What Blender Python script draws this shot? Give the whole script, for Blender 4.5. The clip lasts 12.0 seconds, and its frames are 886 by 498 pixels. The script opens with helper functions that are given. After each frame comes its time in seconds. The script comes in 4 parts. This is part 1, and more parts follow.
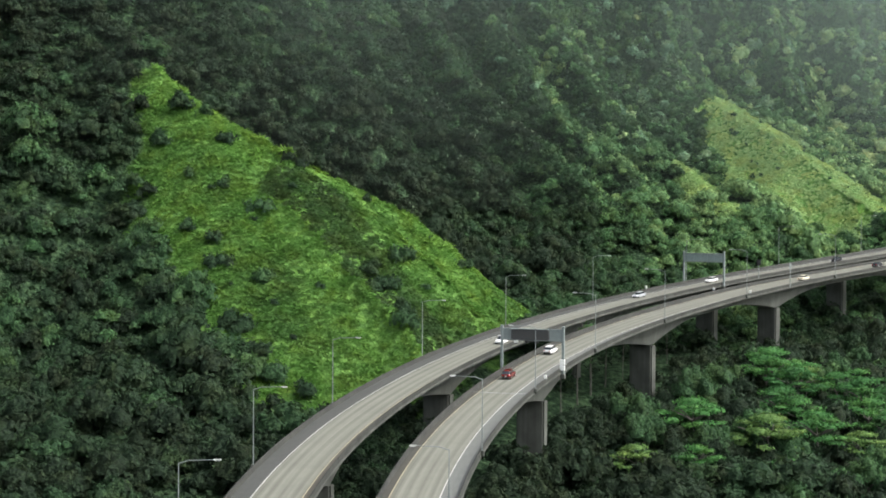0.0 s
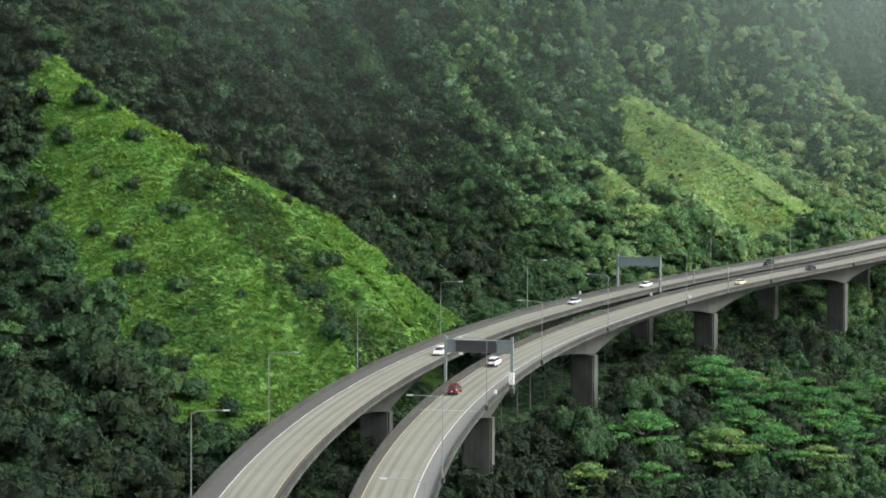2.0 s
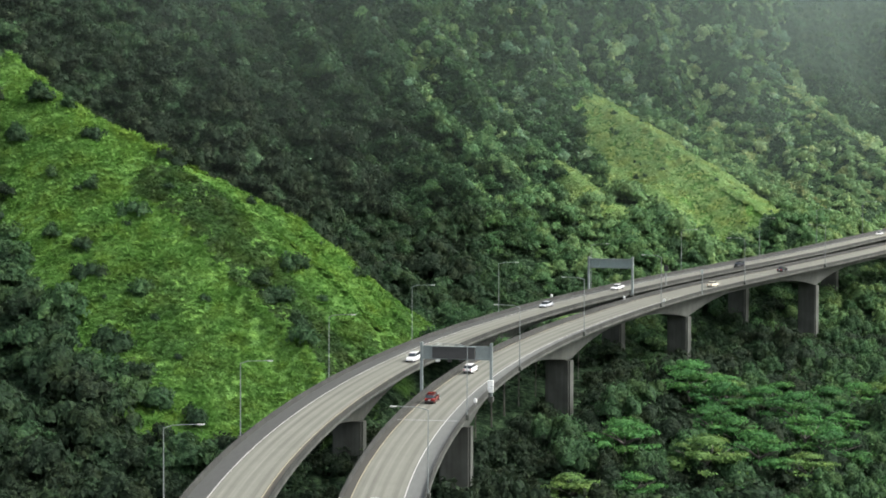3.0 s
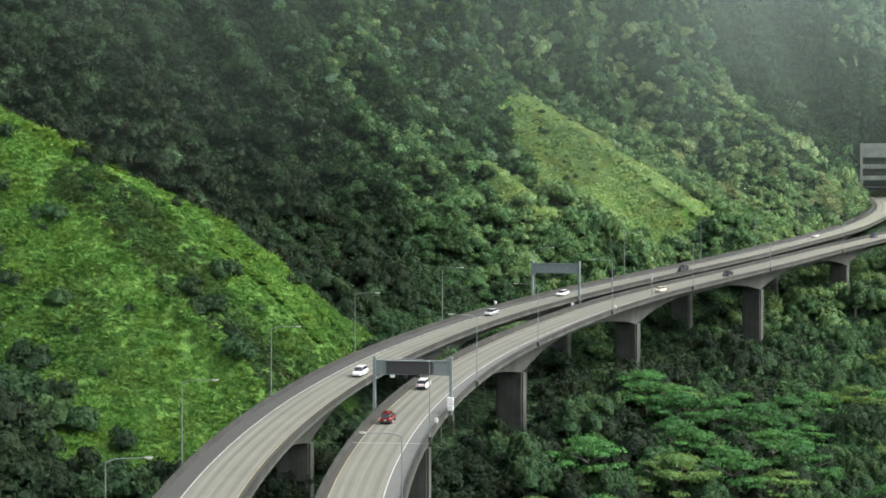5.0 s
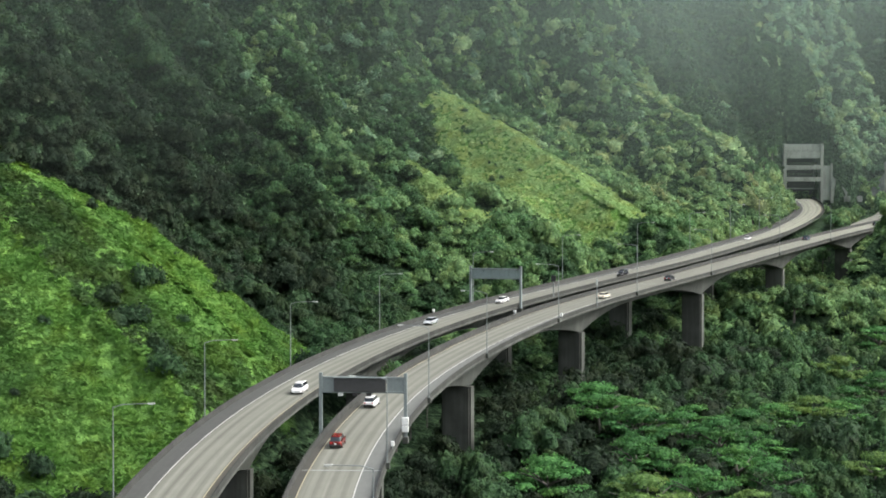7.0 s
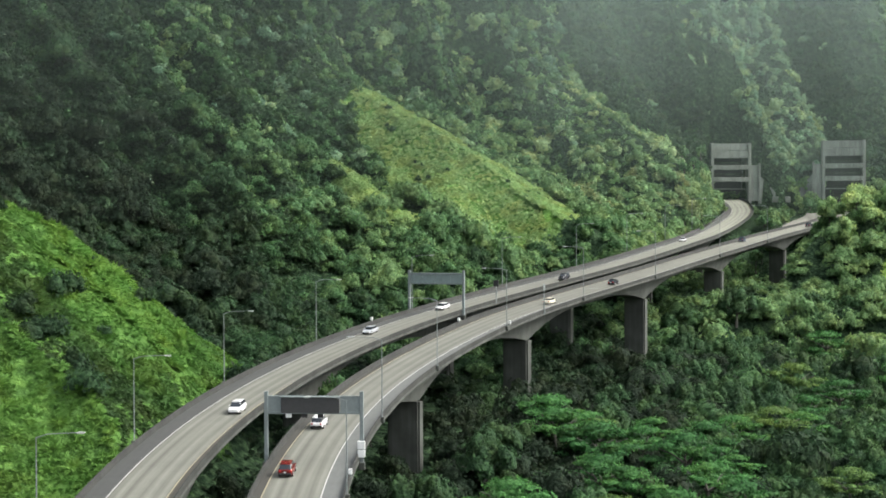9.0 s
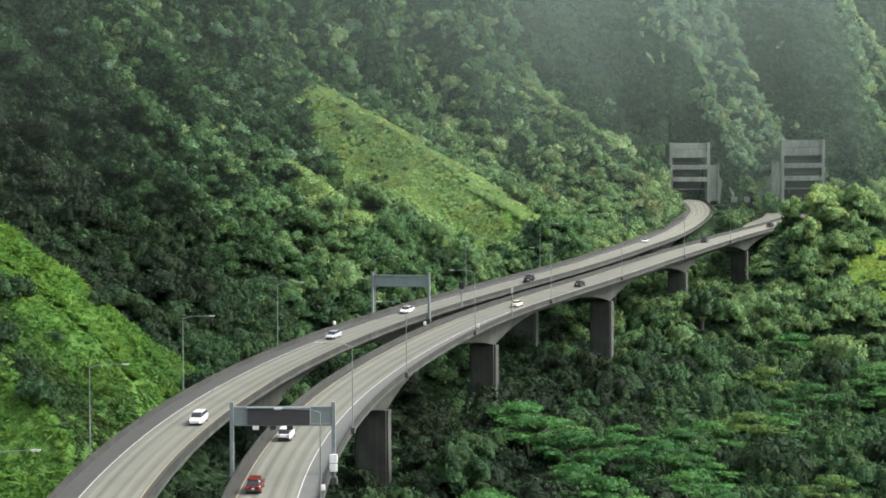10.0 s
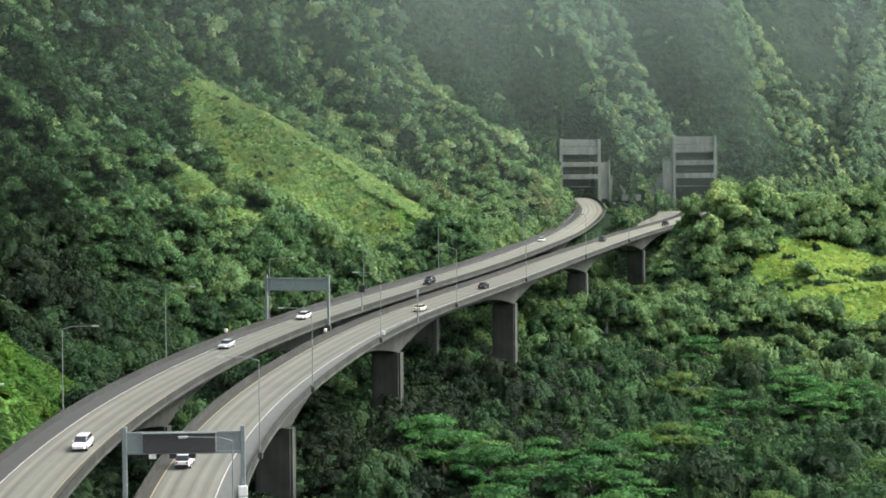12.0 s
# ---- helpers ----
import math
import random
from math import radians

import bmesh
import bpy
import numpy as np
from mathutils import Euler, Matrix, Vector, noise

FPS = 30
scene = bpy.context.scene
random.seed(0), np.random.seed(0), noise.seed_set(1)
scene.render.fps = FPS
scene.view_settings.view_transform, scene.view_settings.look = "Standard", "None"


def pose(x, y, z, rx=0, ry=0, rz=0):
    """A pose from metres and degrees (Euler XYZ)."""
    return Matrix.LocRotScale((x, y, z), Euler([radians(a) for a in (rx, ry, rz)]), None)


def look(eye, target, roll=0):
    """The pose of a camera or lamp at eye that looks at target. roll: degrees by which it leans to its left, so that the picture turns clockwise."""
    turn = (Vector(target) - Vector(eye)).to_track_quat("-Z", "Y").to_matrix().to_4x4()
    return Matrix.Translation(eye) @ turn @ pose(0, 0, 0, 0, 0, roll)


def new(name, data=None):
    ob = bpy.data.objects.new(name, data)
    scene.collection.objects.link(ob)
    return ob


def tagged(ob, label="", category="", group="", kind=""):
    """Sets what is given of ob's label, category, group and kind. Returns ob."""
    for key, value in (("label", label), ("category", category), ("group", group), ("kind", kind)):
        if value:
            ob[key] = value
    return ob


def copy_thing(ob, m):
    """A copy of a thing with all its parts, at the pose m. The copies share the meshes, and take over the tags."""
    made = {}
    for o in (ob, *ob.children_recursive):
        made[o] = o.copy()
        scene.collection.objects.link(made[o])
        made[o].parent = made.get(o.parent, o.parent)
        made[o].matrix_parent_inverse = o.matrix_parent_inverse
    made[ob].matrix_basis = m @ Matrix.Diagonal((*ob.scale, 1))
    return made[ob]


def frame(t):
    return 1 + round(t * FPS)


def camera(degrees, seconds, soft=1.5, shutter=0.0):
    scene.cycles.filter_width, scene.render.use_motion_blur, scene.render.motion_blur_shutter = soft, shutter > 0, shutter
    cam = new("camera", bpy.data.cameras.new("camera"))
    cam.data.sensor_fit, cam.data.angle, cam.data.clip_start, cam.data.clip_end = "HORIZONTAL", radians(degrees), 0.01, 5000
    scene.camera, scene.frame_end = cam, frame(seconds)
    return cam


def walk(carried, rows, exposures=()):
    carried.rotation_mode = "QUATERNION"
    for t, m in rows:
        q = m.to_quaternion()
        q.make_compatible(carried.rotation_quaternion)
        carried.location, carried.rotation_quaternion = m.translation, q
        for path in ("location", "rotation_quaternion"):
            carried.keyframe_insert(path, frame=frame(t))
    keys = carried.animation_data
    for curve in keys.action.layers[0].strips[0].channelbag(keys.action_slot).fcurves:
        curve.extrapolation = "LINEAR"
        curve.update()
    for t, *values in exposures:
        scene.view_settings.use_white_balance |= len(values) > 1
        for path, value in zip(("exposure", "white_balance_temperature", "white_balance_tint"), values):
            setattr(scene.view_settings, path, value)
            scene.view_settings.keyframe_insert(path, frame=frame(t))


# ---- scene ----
cam = camera(30.12, 12.0, soft=1.75)
PATH = [
    (0.0, look((0.00, 0.00, 90.00), (0.00, 99.97, 87.64), 0.30)),
    (0.5, look((-2.68, 6.22, 89.98), (-0.87, 106.18, 87.65), 0.28)),
    (1.0, look((-5.31, 12.44, 89.96), (-1.70, 112.35, 87.67), 0.27)),
    (1.5, look((-7.88, 18.67, 89.96), (-2.52, 118.50, 87.71), 0.26)),
    (2.0, look((-10.39, 24.88, 89.97), (-3.31, 124.60, 87.76), 0.23)),
    (2.5, look((-12.71, 31.13, 89.99), (-3.97, 130.72, 87.81), 0.19)),
    (3.0, look((-14.81, 37.46, 90.01), (-4.49, 136.90, 87.86), 0.16)),
    (5.0, look((-21.58, 62.98, 89.93), (-5.11, 161.60, 87.95), 0.05)),
    (5.5, look((-23.04, 69.22, 89.89), (-5.11, 167.58, 87.95), 0.05)),
    (6.0, look((-24.31, 75.51, 89.85), (-4.83, 173.58, 87.96), 0.03)),
    (6.5, look((-25.25, 82.00, 89.82), (-4.18, 179.73, 87.99), -0.01)),
    (7.0, look((-25.97, 88.55, 89.76), (-3.32, 185.93, 87.97), -0.05)),
    (9.0, look((-27.98, 114.95, 89.46), (0.51, 210.79, 87.82), -0.19)),
    (9.5, look((-28.18, 121.43, 89.36), (1.79, 216.82, 87.76), -0.23)),
    (10.0, look((-28.13, 128.02, 89.25), (3.49, 222.88, 87.68), -0.27)),
    (10.5, look((-27.76, 134.69, 89.15), (5.66, 228.93, 87.60), -0.32)),
    (11.0, look((-27.18, 141.34, 89.09), (8.10, 234.89, 87.53), -0.37)),
    (11.5, look((-26.58, 147.85, 89.02), (10.61, 240.67, 87.43), -0.40)),
    (12.0, look((-25.98, 154.22, 88.91), (13.12, 246.25, 87.30), -0.44)),
]
walk(cam, PATH)

# ---- light ----
world = bpy.data.worlds.new("sky")
scene.world = world
world.use_nodes = True
wn = world.node_tree.nodes
sky = wn.new("ShaderNodeTexSky")
sky.sky_type, sky.sun_disc = "NISHITA", False
sky.sun_elevation, sky.sun_rotation = radians(47), radians(109)
sky.air_density, sky.dust_density, sky.ozone_density = 1.0, 4.0, 1.0
grey = wn.new("ShaderNodeHueSaturation")
grey.inputs["Saturation"].default_value = 0.38
world.node_tree.links.new(sky.outputs[0], grey.inputs["Color"])
world.node_tree.links.new(grey.outputs[0], wn["Background"].inputs[0])
wn["Background"].inputs[1].default_value = 0.15
sun = new("sun", bpy.data.lights.new("sun", "SUN"))
sun.data.energy, sun.data.angle, sun.data.color = 1.5, radians(25), (1.0, 0.98, 0.93)
sun.matrix_world = look((230, -80, 260), (0, 0, 0))
scene.view_settings.exposure = 1.4

# ---- materials ----


def material(name, rough=0.8, metal=0.0):
    m = bpy.data.materials.new(name)
    m.use_nodes = True
    b = m.node_tree.nodes["Principled BSDF"]
    b.inputs["Roughness"].default_value, b.inputs["Metallic"].default_value = rough, metal
    return m, m.node_tree.nodes, m.node_tree.links, b


def noise_node(nodes, links, scale, detail=4.0, coords=None, stretch=None):
    n = nodes.new("ShaderNodeTexNoise")
    n.inputs["Scale"].default_value, n.inputs["Detail"].default_value = scale, detail
    if coords is not None:
        if stretch:
            mp = nodes.new("ShaderNodeMapping")
            mp.inputs["Scale"].default_value = stretch
            links.new(coords, mp.inputs[0])
            coords = mp.outputs[0]
        links.new(coords, n.inputs["Vector"])
    return n.outputs["Fac"]


def ramp(nodes, links, fac, stops):
    r = nodes.new("ShaderNodeValToRGB")
    while len(r.color_ramp.elements) < len(stops):
        r.color_ramp.elements.new(0.5)
    for e, (pos, col) in zip(r.color_ramp.elements, stops):
        e.position, e.color = pos, (*col, 1)
    links.new(fac, r.inputs[0])
    return r.outputs[0]


def mix(nodes, links, fac, a, b, how="MIX"):
    m = nodes.new("ShaderNodeMix")
    m.data_type, m.blend_type = "RGBA", how
    for sock, val in ((m.inputs[0], fac), (m.inputs[6], a), (m.inputs[7], b)):
        if isinstance(val, (int, float)):
            sock.default_value = val
        elif isinstance(val, tuple):
            sock.default_value = (*val, 1)
        else:
            links.new(val, sock)
    return m.outputs[2]


def bump(nodes, links, b, height, strength, distance):
    n = nodes.new("ShaderNodeBump")
    n.inputs["Strength"].default_value, n.inputs["Distance"].default_value = strength, distance
    links.new(height, n.inputs["Height"])
    links.new(n.outputs[0], b.inputs["Normal"])


def world_coords(nodes):
    return nodes.new("ShaderNodeNewGeometry").outputs["Position"]


def concrete(name, dark, light, stain=0.5):
    """Weathered concrete: broad patches, vertical run-off streaks and fine grain."""
    m, n, l, b = material(name, 0.85)
    p = world_coords(n)
    broad = noise_node(n, l, 0.25, 5, p)
    streak = noise_node(n, l, 1.0, 5, p, (1.3, 1.3, 0.08))
    base = ramp(n, l, broad, [(0.3, dark), (0.7, light)])
    dirt = ramp(n, l, streak, [(0.42, (0.55, 0.54, 0.5)), (0.62, (1, 1, 1))])
    col = mix(n, l, stain, base, dirt, "MULTIPLY")
    l.new(col, b.inputs["Base Color"])
    bump(n, l, b, noise_node(n, l, 6, 6, p), 0.3, 0.05)
    return m


def road_material(name, edge_a, edge_b):
    """Grey concrete lanes with darker wheel tracks; the shoulders outside the edge lines are darker. UV: metres across and along."""
    m, n, l, b = material(name, 0.8)
    uv = n.new("ShaderNodeUVMap")
    sep = n.new("ShaderNodeSeparateXYZ")
    l.new(uv.outputs[0], sep.inputs[0])
    across = sep.outputs[0]
    wave = n.new("ShaderNodeMath")
    wave.operation = "SINE"
    mul = n.new("ShaderNodeMath")
    mul.operation = "MULTIPLY"
    l.new(across, mul.inputs[0])
    mul.inputs[1].default_value = 2 * math.pi / 1.82
    l.new(mul.outputs[0], wave.inputs[0])
    wob = noise_node(n, l, 1.0, 5, uv.outputs[0], (1.5, 0.012, 1))
    add = n.new("ShaderNodeMath")
    add.operation = "MULTIPLY_ADD"
    l.new(wave.outputs[0], add.inputs[0])
    add.inputs[1].default_value = 0.13
    l.new(wob, add.inputs[2])
    lanes = ramp(n, l, add.outputs[0], [(0.22, (0.0837, 0.0843, 0.0675)), (0.5, (0.128, 0.13, 0.106)), (0.75, (0.164, 0.168, 0.139))])
    fine = noise_node(n, l, 1.0, 6, uv.outputs[0], (1.5, 0.4, 1))
    lanes = mix(n, l, 0.5, lanes, ramp(n, l, fine, [(0.3, (0.8, 0.8, 0.8)), (0.7, (1, 1, 1))]), "MULTIPLY")
    cross = noise_node(n, l, 1.0, 3, uv.outputs[0], (0.05, 0.12, 1))
    lanes = mix(n, l, 0.6, lanes, ramp(n, l, cross, [(0.35, (0.86, 0.86, 0.86)), (0.6, (1, 1, 1))]), "MULTIPLY")
    # lanes grow paler towards the tunnels
    far_pale = n.new("ShaderNodeMapRange")
    far_pale.inputs["From Min"].default_value, far_pale.inputs["From Max"].default_value = 520, 720
    l.new(sep.outputs[1], far_pale.inputs["Value"])
    lanes = mix(n, l, far_pale.outputs[0], lanes, mix(n, l, 1.0, lanes, (1.45, 1.45, 1.42), "MULTIPLY"))
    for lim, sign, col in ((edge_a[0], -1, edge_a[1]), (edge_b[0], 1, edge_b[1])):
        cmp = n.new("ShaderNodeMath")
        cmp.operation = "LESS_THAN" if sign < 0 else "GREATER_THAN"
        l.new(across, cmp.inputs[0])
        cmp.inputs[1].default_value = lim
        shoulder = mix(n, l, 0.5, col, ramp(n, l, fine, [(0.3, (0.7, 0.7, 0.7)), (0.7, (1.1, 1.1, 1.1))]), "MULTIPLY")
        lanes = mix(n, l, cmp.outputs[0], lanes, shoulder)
    l.new(lanes, b.inputs["Base Color"])
    return m


def paint(name, colour, rough=0.5, metal=0.0):
    m, n, l, b = material(name, rough, metal)
    p = world_coords(n)
    wear = noise_node(n, l, 2.5, 5, p)
    l.new(mix(n, l, 0.35, colour, ramp(n, l, wear, [(0.35, (0.6, 0.6, 0.58)), (0.6, (1, 1, 1))]), "MULTIPLY"), b.inputs["Base Color"])
    return m


def foliage(name, stops, rough=0.6, spread=0.17, mottle=1.0):
    """Leaves: a tint for each tree, and small differences from leaf clump to leaf clump."""
    m, n, l, b = material(name, rough)
    at = n.new("ShaderNodeAttribute")
    at.attribute_name = "tint"
    col = ramp(n, l, at.outputs["Fac"], stops)
    isl = n.new("ShaderNodeNewGeometry").outputs["Random Per Island"]
    col = mix(n, l, 1.0, col, ramp(n, l, isl, [(0.0, (1 - spread,) * 3), (1.0, (1 + 0.85 * spread, 1 + 0.8 * spread, 1 + 0.6 * spread))]), "MULTIPLY")
    patch = noise_node(n, l, 0.16, 2, world_coords(n))
    col = mix(n, l, 1.0, col, ramp(n, l, patch, [(0.36, (0.93, 1.0, 1.0)), (0.5, (1.0, 1.0, 1.0)), (0.64, (1.12, 1.0, 0.86))]), "MULTIPLY")
    leafy = noise_node(n, l, 1.7, 5, world_coords(n))
    col = mix(n, l, mottle, col, ramp(n, l, leafy, [(0.34, (0.45, 0.48, 0.5)), (0.5, (1.0, 1.0, 1.0)), (0.68, (1.5, 1.45, 1.3))]), "MULTIPLY")
    bump(n, l, b, leafy, mottle, 0.8)
    l.new(col, b.inputs["Base Color"])
    b.inputs["Specular IOR Level"].default_value = 0.1
    thin = n.new("ShaderNodeBsdfTranslucent")
    l.new(col, thin.inputs["Color"])
    both = n.new("ShaderNodeMixShader")
    both.inputs[0].default_value = 0.36
    l.new(b.outputs[0], both.inputs[1])
    l.new(thin.outputs[0], both.inputs[2])
    l.new(both.outputs[0], n["Material Output"].inputs[0])
    return m


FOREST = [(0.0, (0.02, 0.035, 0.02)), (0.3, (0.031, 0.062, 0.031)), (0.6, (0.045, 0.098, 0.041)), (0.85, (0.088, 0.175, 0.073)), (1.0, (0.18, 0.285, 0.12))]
mat_leaf = foliage("forest_leaves", FOREST)
# far leaf colours, greyed and paled to stand for haze
HAZED_FOREST = [(0.0, (0.07, 0.125, 0.082)), (0.4, (0.11, 0.195, 0.12)), (0.75, (0.175, 0.285, 0.165)), (1.0, (0.3, 0.41, 0.18))]
mat_leaf_olive = foliage("olive_leaves", [(0.0, (0.07, 0.1, 0.046)), (0.5, (0.11, 0.155, 0.07)), (1.0, (0.18, 0.235, 0.105))])
mat_leaf_fresh = foliage("fresh_feathery_leaves", [(0.0, (0.03, 0.075, 0.03)), (0.6, (0.045, 0.125, 0.043)), (0.85, (0.072, 0.19, 0.058)), (0.9, (0.105, 0.185, 0.058)), (1.0, (0.16, 0.225, 0.075))])
mat_leaf_bright = foliage("bright_tree_leaves", [(0.0, (0.1, 0.17, 0.07)), (0.85, (0.17, 0.28, 0.115)), (1.0, (0.26, 0.38, 0.15))])
mat_leaf_pale = foliage("haze_pale_leaves", HAZED_FOREST, 0.6, 0.12)
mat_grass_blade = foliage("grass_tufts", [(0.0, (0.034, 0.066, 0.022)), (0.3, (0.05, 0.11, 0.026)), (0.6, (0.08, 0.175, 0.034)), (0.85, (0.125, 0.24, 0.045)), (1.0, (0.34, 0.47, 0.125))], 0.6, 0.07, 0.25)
# far spur grass: its own pale green, lightened further for haze
mat_grass_pale = foliage("haze_pale_grass", [(0.0, (0.11, 0.18, 0.07)), (0.5, (0.2, 0.315, 0.115)), (1.0, (0.29, 0.41, 0.16))], 0.6, 0.07, 0.25)
mat_bark, bn, bl, bb = material("bark", 0.9)
bl.new(ramp(bn, bl, noise_node(bn, bl, 3, 5, world_coords(bn), (1, 1, 0.2)), [(0.3, (0.05, 0.047, 0.04)), (0.7, (0.13, 0.125, 0.11))]), bb.inputs["Base Color"])
mat_conc = concrete("weathered_concrete", (0.0398, 0.0444, 0.0375), (0.0784, 0.0861, 0.0742))
mat_parapet = concrete("stained_parapet_concrete", (0.0168, 0.0183, 0.0156), (0.0364, 0.0384, 0.0328), 0.7)
mat_portal = concrete("portal_concrete", (0.177, 0.194, 0.17), (0.254, 0.276, 0.245), 0.5)
mat_white = paint("white_line_paint", (0.394, 0.394, 0.377))
mat_yellow = paint("yellow_line_paint", (0.27, 0.24, 0.15))
mat_steel = paint("galvanised_steel", (0.205, 0.23, 0.226), 0.5, 0.5)

# ---- layout of the two viaducts: middle of the two lanes ----
HALF = 3.65
LEFT_LINE = [(-34.0, 40.0, 34.5), (-30.0, 108.0, 40.0), (-25.9, 178.1, 45.5), (-21.4, 247.8, 50.9), (-6.5, 317.2, 56.5), (20.0, 381.5, 62.2), (57.9, 439.8, 67.8), (103.5, 493.1, 72.8),
             (149.6, 546.1, 77.0), (193.0, 601.3, 81.1), (234.6, 658.1, 85.2), (274.0, 716.0, 91.0), (288.5, 742.0, 95.2), (294.0, 762.0, 98.6), (303.0, 796.0, 99.5)]
RIGHT_LINE = [(-10.0, 60.0, 33.5), (-9.5, 110.0, 37.5), (-9.0, 161.0, 42.0), (-6.0, 212.6, 46.7), (0.0, 264.0, 51.4), (12.5, 316.4, 56.3), (31.7, 365.2, 61.1), (56.9, 410.3, 65.2), (87.1, 453.7, 69.0),
              (120.5, 493.2, 72.3), (154.5, 532.8, 75.3), (188.0, 572.8, 78.4), (221.9, 612.6, 81.4), (256.0, 652.0, 84.4), (293.0, 688.0, 88.0), (322.0, 718.0, 91.3), (341.0, 748.0, 93.5), (356.0, 780.0, 94.5)]


class Line:
    """A smooth curve through given places, sampled by its length."""

    def __init__(self, places, step=3.0):
        p = np.array(places, float)
        k = len(p)
        t = np.zeros((k, k))
        t[0, 0] = t[-1, -1] = 1
        b = np.zeros((k, 3))
        for i in range(1, k - 1):
            t[i, i - 1:i + 2] = 1, 4, 1
            b[i] = 6 * (p[i + 1] - 2 * p[i] + p[i - 1])
        m = np.linalg.solve(t, b)
        s = np.linspace(0, k - 1, 60 * k)
        i = np.minimum(s.astype(int), k - 2)
        u = (s - i)[:, None]
        c = (1 - u) * p[i] + u * p[i + 1] + ((1 - u) ** 3 - (1 - u)) * m[i] / 6 + (u ** 3 - u) * m[i + 1] / 6
        d = np.concatenate([[0], np.cumsum(np.linalg.norm(np.diff(c[:, :2], axis=0), axis=1))])
        self.length = d[-1]
        self.s = np.linspace(0, d[-1], int(d[-1] / step) + 1)
        self.c = np.stack([np.interp(self.s, d, c[:, j]) for j in range(3)], 1)
        # the road goes on straight behind the first place
        lead = np.arange(-180, 0, step)
        way = (self.c[1] - self.c[0]) / (self.s[1] - self.s[0])
        self.c = np.concatenate([self.c[0] + lead[:, None] * way, self.c])
        self.s = np.concatenate([lead, self.s])
        g = np.gradient(self.c, axis=0)[:, :2]
        self.n = np.stack([-g[:, 1], g[:, 0]], 1) / np.linalg.norm(g, axis=1)[:, None]

    def at(self, s, off=0.0, up=0.0):
        c = [np.interp(s, self.s, self.c[:, j]) for j in range(3)]
        n = [np.interp(s, self.s, self.n[:, j]) for j in range(2)]
        return Vector((c[0] + n[0] * off, c[1] + n[1] * off, c[2] + up))

    def heading(self, s):
        """Degrees by which +x is turned to the line's right-hand side."""
        n = [np.interp(s, self.s, self.n[:, j]) for j in range(2)]
        return math.degrees(math.atan2(-n[1], -n[0]))

    def station(self, x, y):
        return self.s[((self.c[:, 0] - x) ** 2 + (self.c[:, 1] - y) ** 2).argmin()]

    def near(self, x, y):
        """For arrays: the distance left of the line (right: minus), its height there and the station."""
        out, h, st = np.zeros(len(x)), np.zeros(len(x)), np.zeros(len(x))
        for a in range(0, len(x), 4000):
            q = slice(a, a + 4000)
            dx, dy = x[q, None] - self.c[None, :, 0], y[q, None] - self.c[None, :, 1]
            i = (dx ** 2 + dy ** 2).argmin(1)
            r = np.arange(len(i))
            side = dx[r, i] * self.n[i, 0] + dy[r, i] * self.n[i, 1]
            out[q], h[q], st[q] = np.sign(side) * np.hypot(dx[r, i], dy[r, i]), self.c[i, 2], self.s[i]
        return out, h, st


left_line, right_line = Line(LEFT_LINE), Line(RIGHT_LINE)

# ---- landform ----


def smooth_max(a, b, r):
    h = np.clip(0.5 + 0.5 * (a - b) / r, 0, 1)
    return b + (a - b) * h + r * h * (1 - h)


def value_noise(x, y, seed):
    i, j = np.floor(x).astype(np.int64), np.floor(y).astype(np.int64)
    fx, fy = x - i, y - j
    fx, fy = fx * fx * (3 - 2 * fx), fy * fy * (3 - 2 * fy)

    def cell(a, b):
        h = (a * 374761393 + b * 668265263 + seed * 974634777) & 0xFFFFFFFF
        h = ((h ^ (h >> 13)) * 1274126177) & 0xFFFFFFFF
        return ((h ^ (h >> 16)) & 0xFFFF) / 65535.0

    return (cell(i, j) * (1 - fx) + cell(i + 1, j) * fx) * (1 - fy) + (cell(i, j + 1) * (1 - fx) + cell(i + 1, j + 1) * fx) * fy - 0.5


def fbm(x, y, size, seed, octaves=3):
    return sum(value_noise(x / size * 2 ** k, y / size * 2 ** k, seed + k) / 2 ** k for k in range(octaves))


def crest(x, y, places, front, back):
    """A spur: falls away from a crest line through places, by one slope on its right-hand side, another on its left."""
    best = np.full(len(x), -1e9)
    for (x0, y0, z0), (x1, y1, z1) in zip(places, places[1:]):
        dx, dy = x1 - x0, y1 - y0
        t = np.clip(((x - x0) * dx + (y - y0) * dy) / (dx * dx + dy * dy), 0, 1)
        d = np.hypot(x - x0 - t * dx, y - y0 - t * dy)
        right = ((x - x0) * dy - (y - y0) * dx) > 0
        best = np.maximum(best, z0 + t * (z1 - z0) - d * np.where(right, front, back))
    return best


SPUR_NEAR = [(-190, 545, 215), (-120, 490, 160), (-63, 439, 121), (-42, 427, 108), (-9, 430, 85), (16, 428, 63), (26, 424, 54)]
SPUR_MINOR = [(-38, 408, 93), (-24, 393, 78), (-15, 381, 69), (-8, 371, 62), (-4, 362, 56)]
SPUR_FAR = [(40, 800, 215), (85, 735, 165), (110, 694, 138), (135, 652, 116), (155, 615, 90), (160, 600, 77)]
KNOLL = [(240, 603, 74), (252, 601, 84), (270, 594, 91), (330, 598, 97), (420, 600, 102), (540, 590, 108)]

SPUR_MIDDLE = [(196, 790, 195), (196, 752, 160), (204, 736, 147), (214, 722, 137), (222, 705, 125), (232, 692, 112), (236, 684, 102)]
SPUR_REAR = [(222, 800, 190), (228, 778, 166), (250, 757, 145), (262, 748, 126), (266, 742, 112)]
KNOLL_RIM = [(246, 557, 65.5), (264, 553, 68.5), (284, 548, 69), (345, 545, 70), (420, 545, 72)]

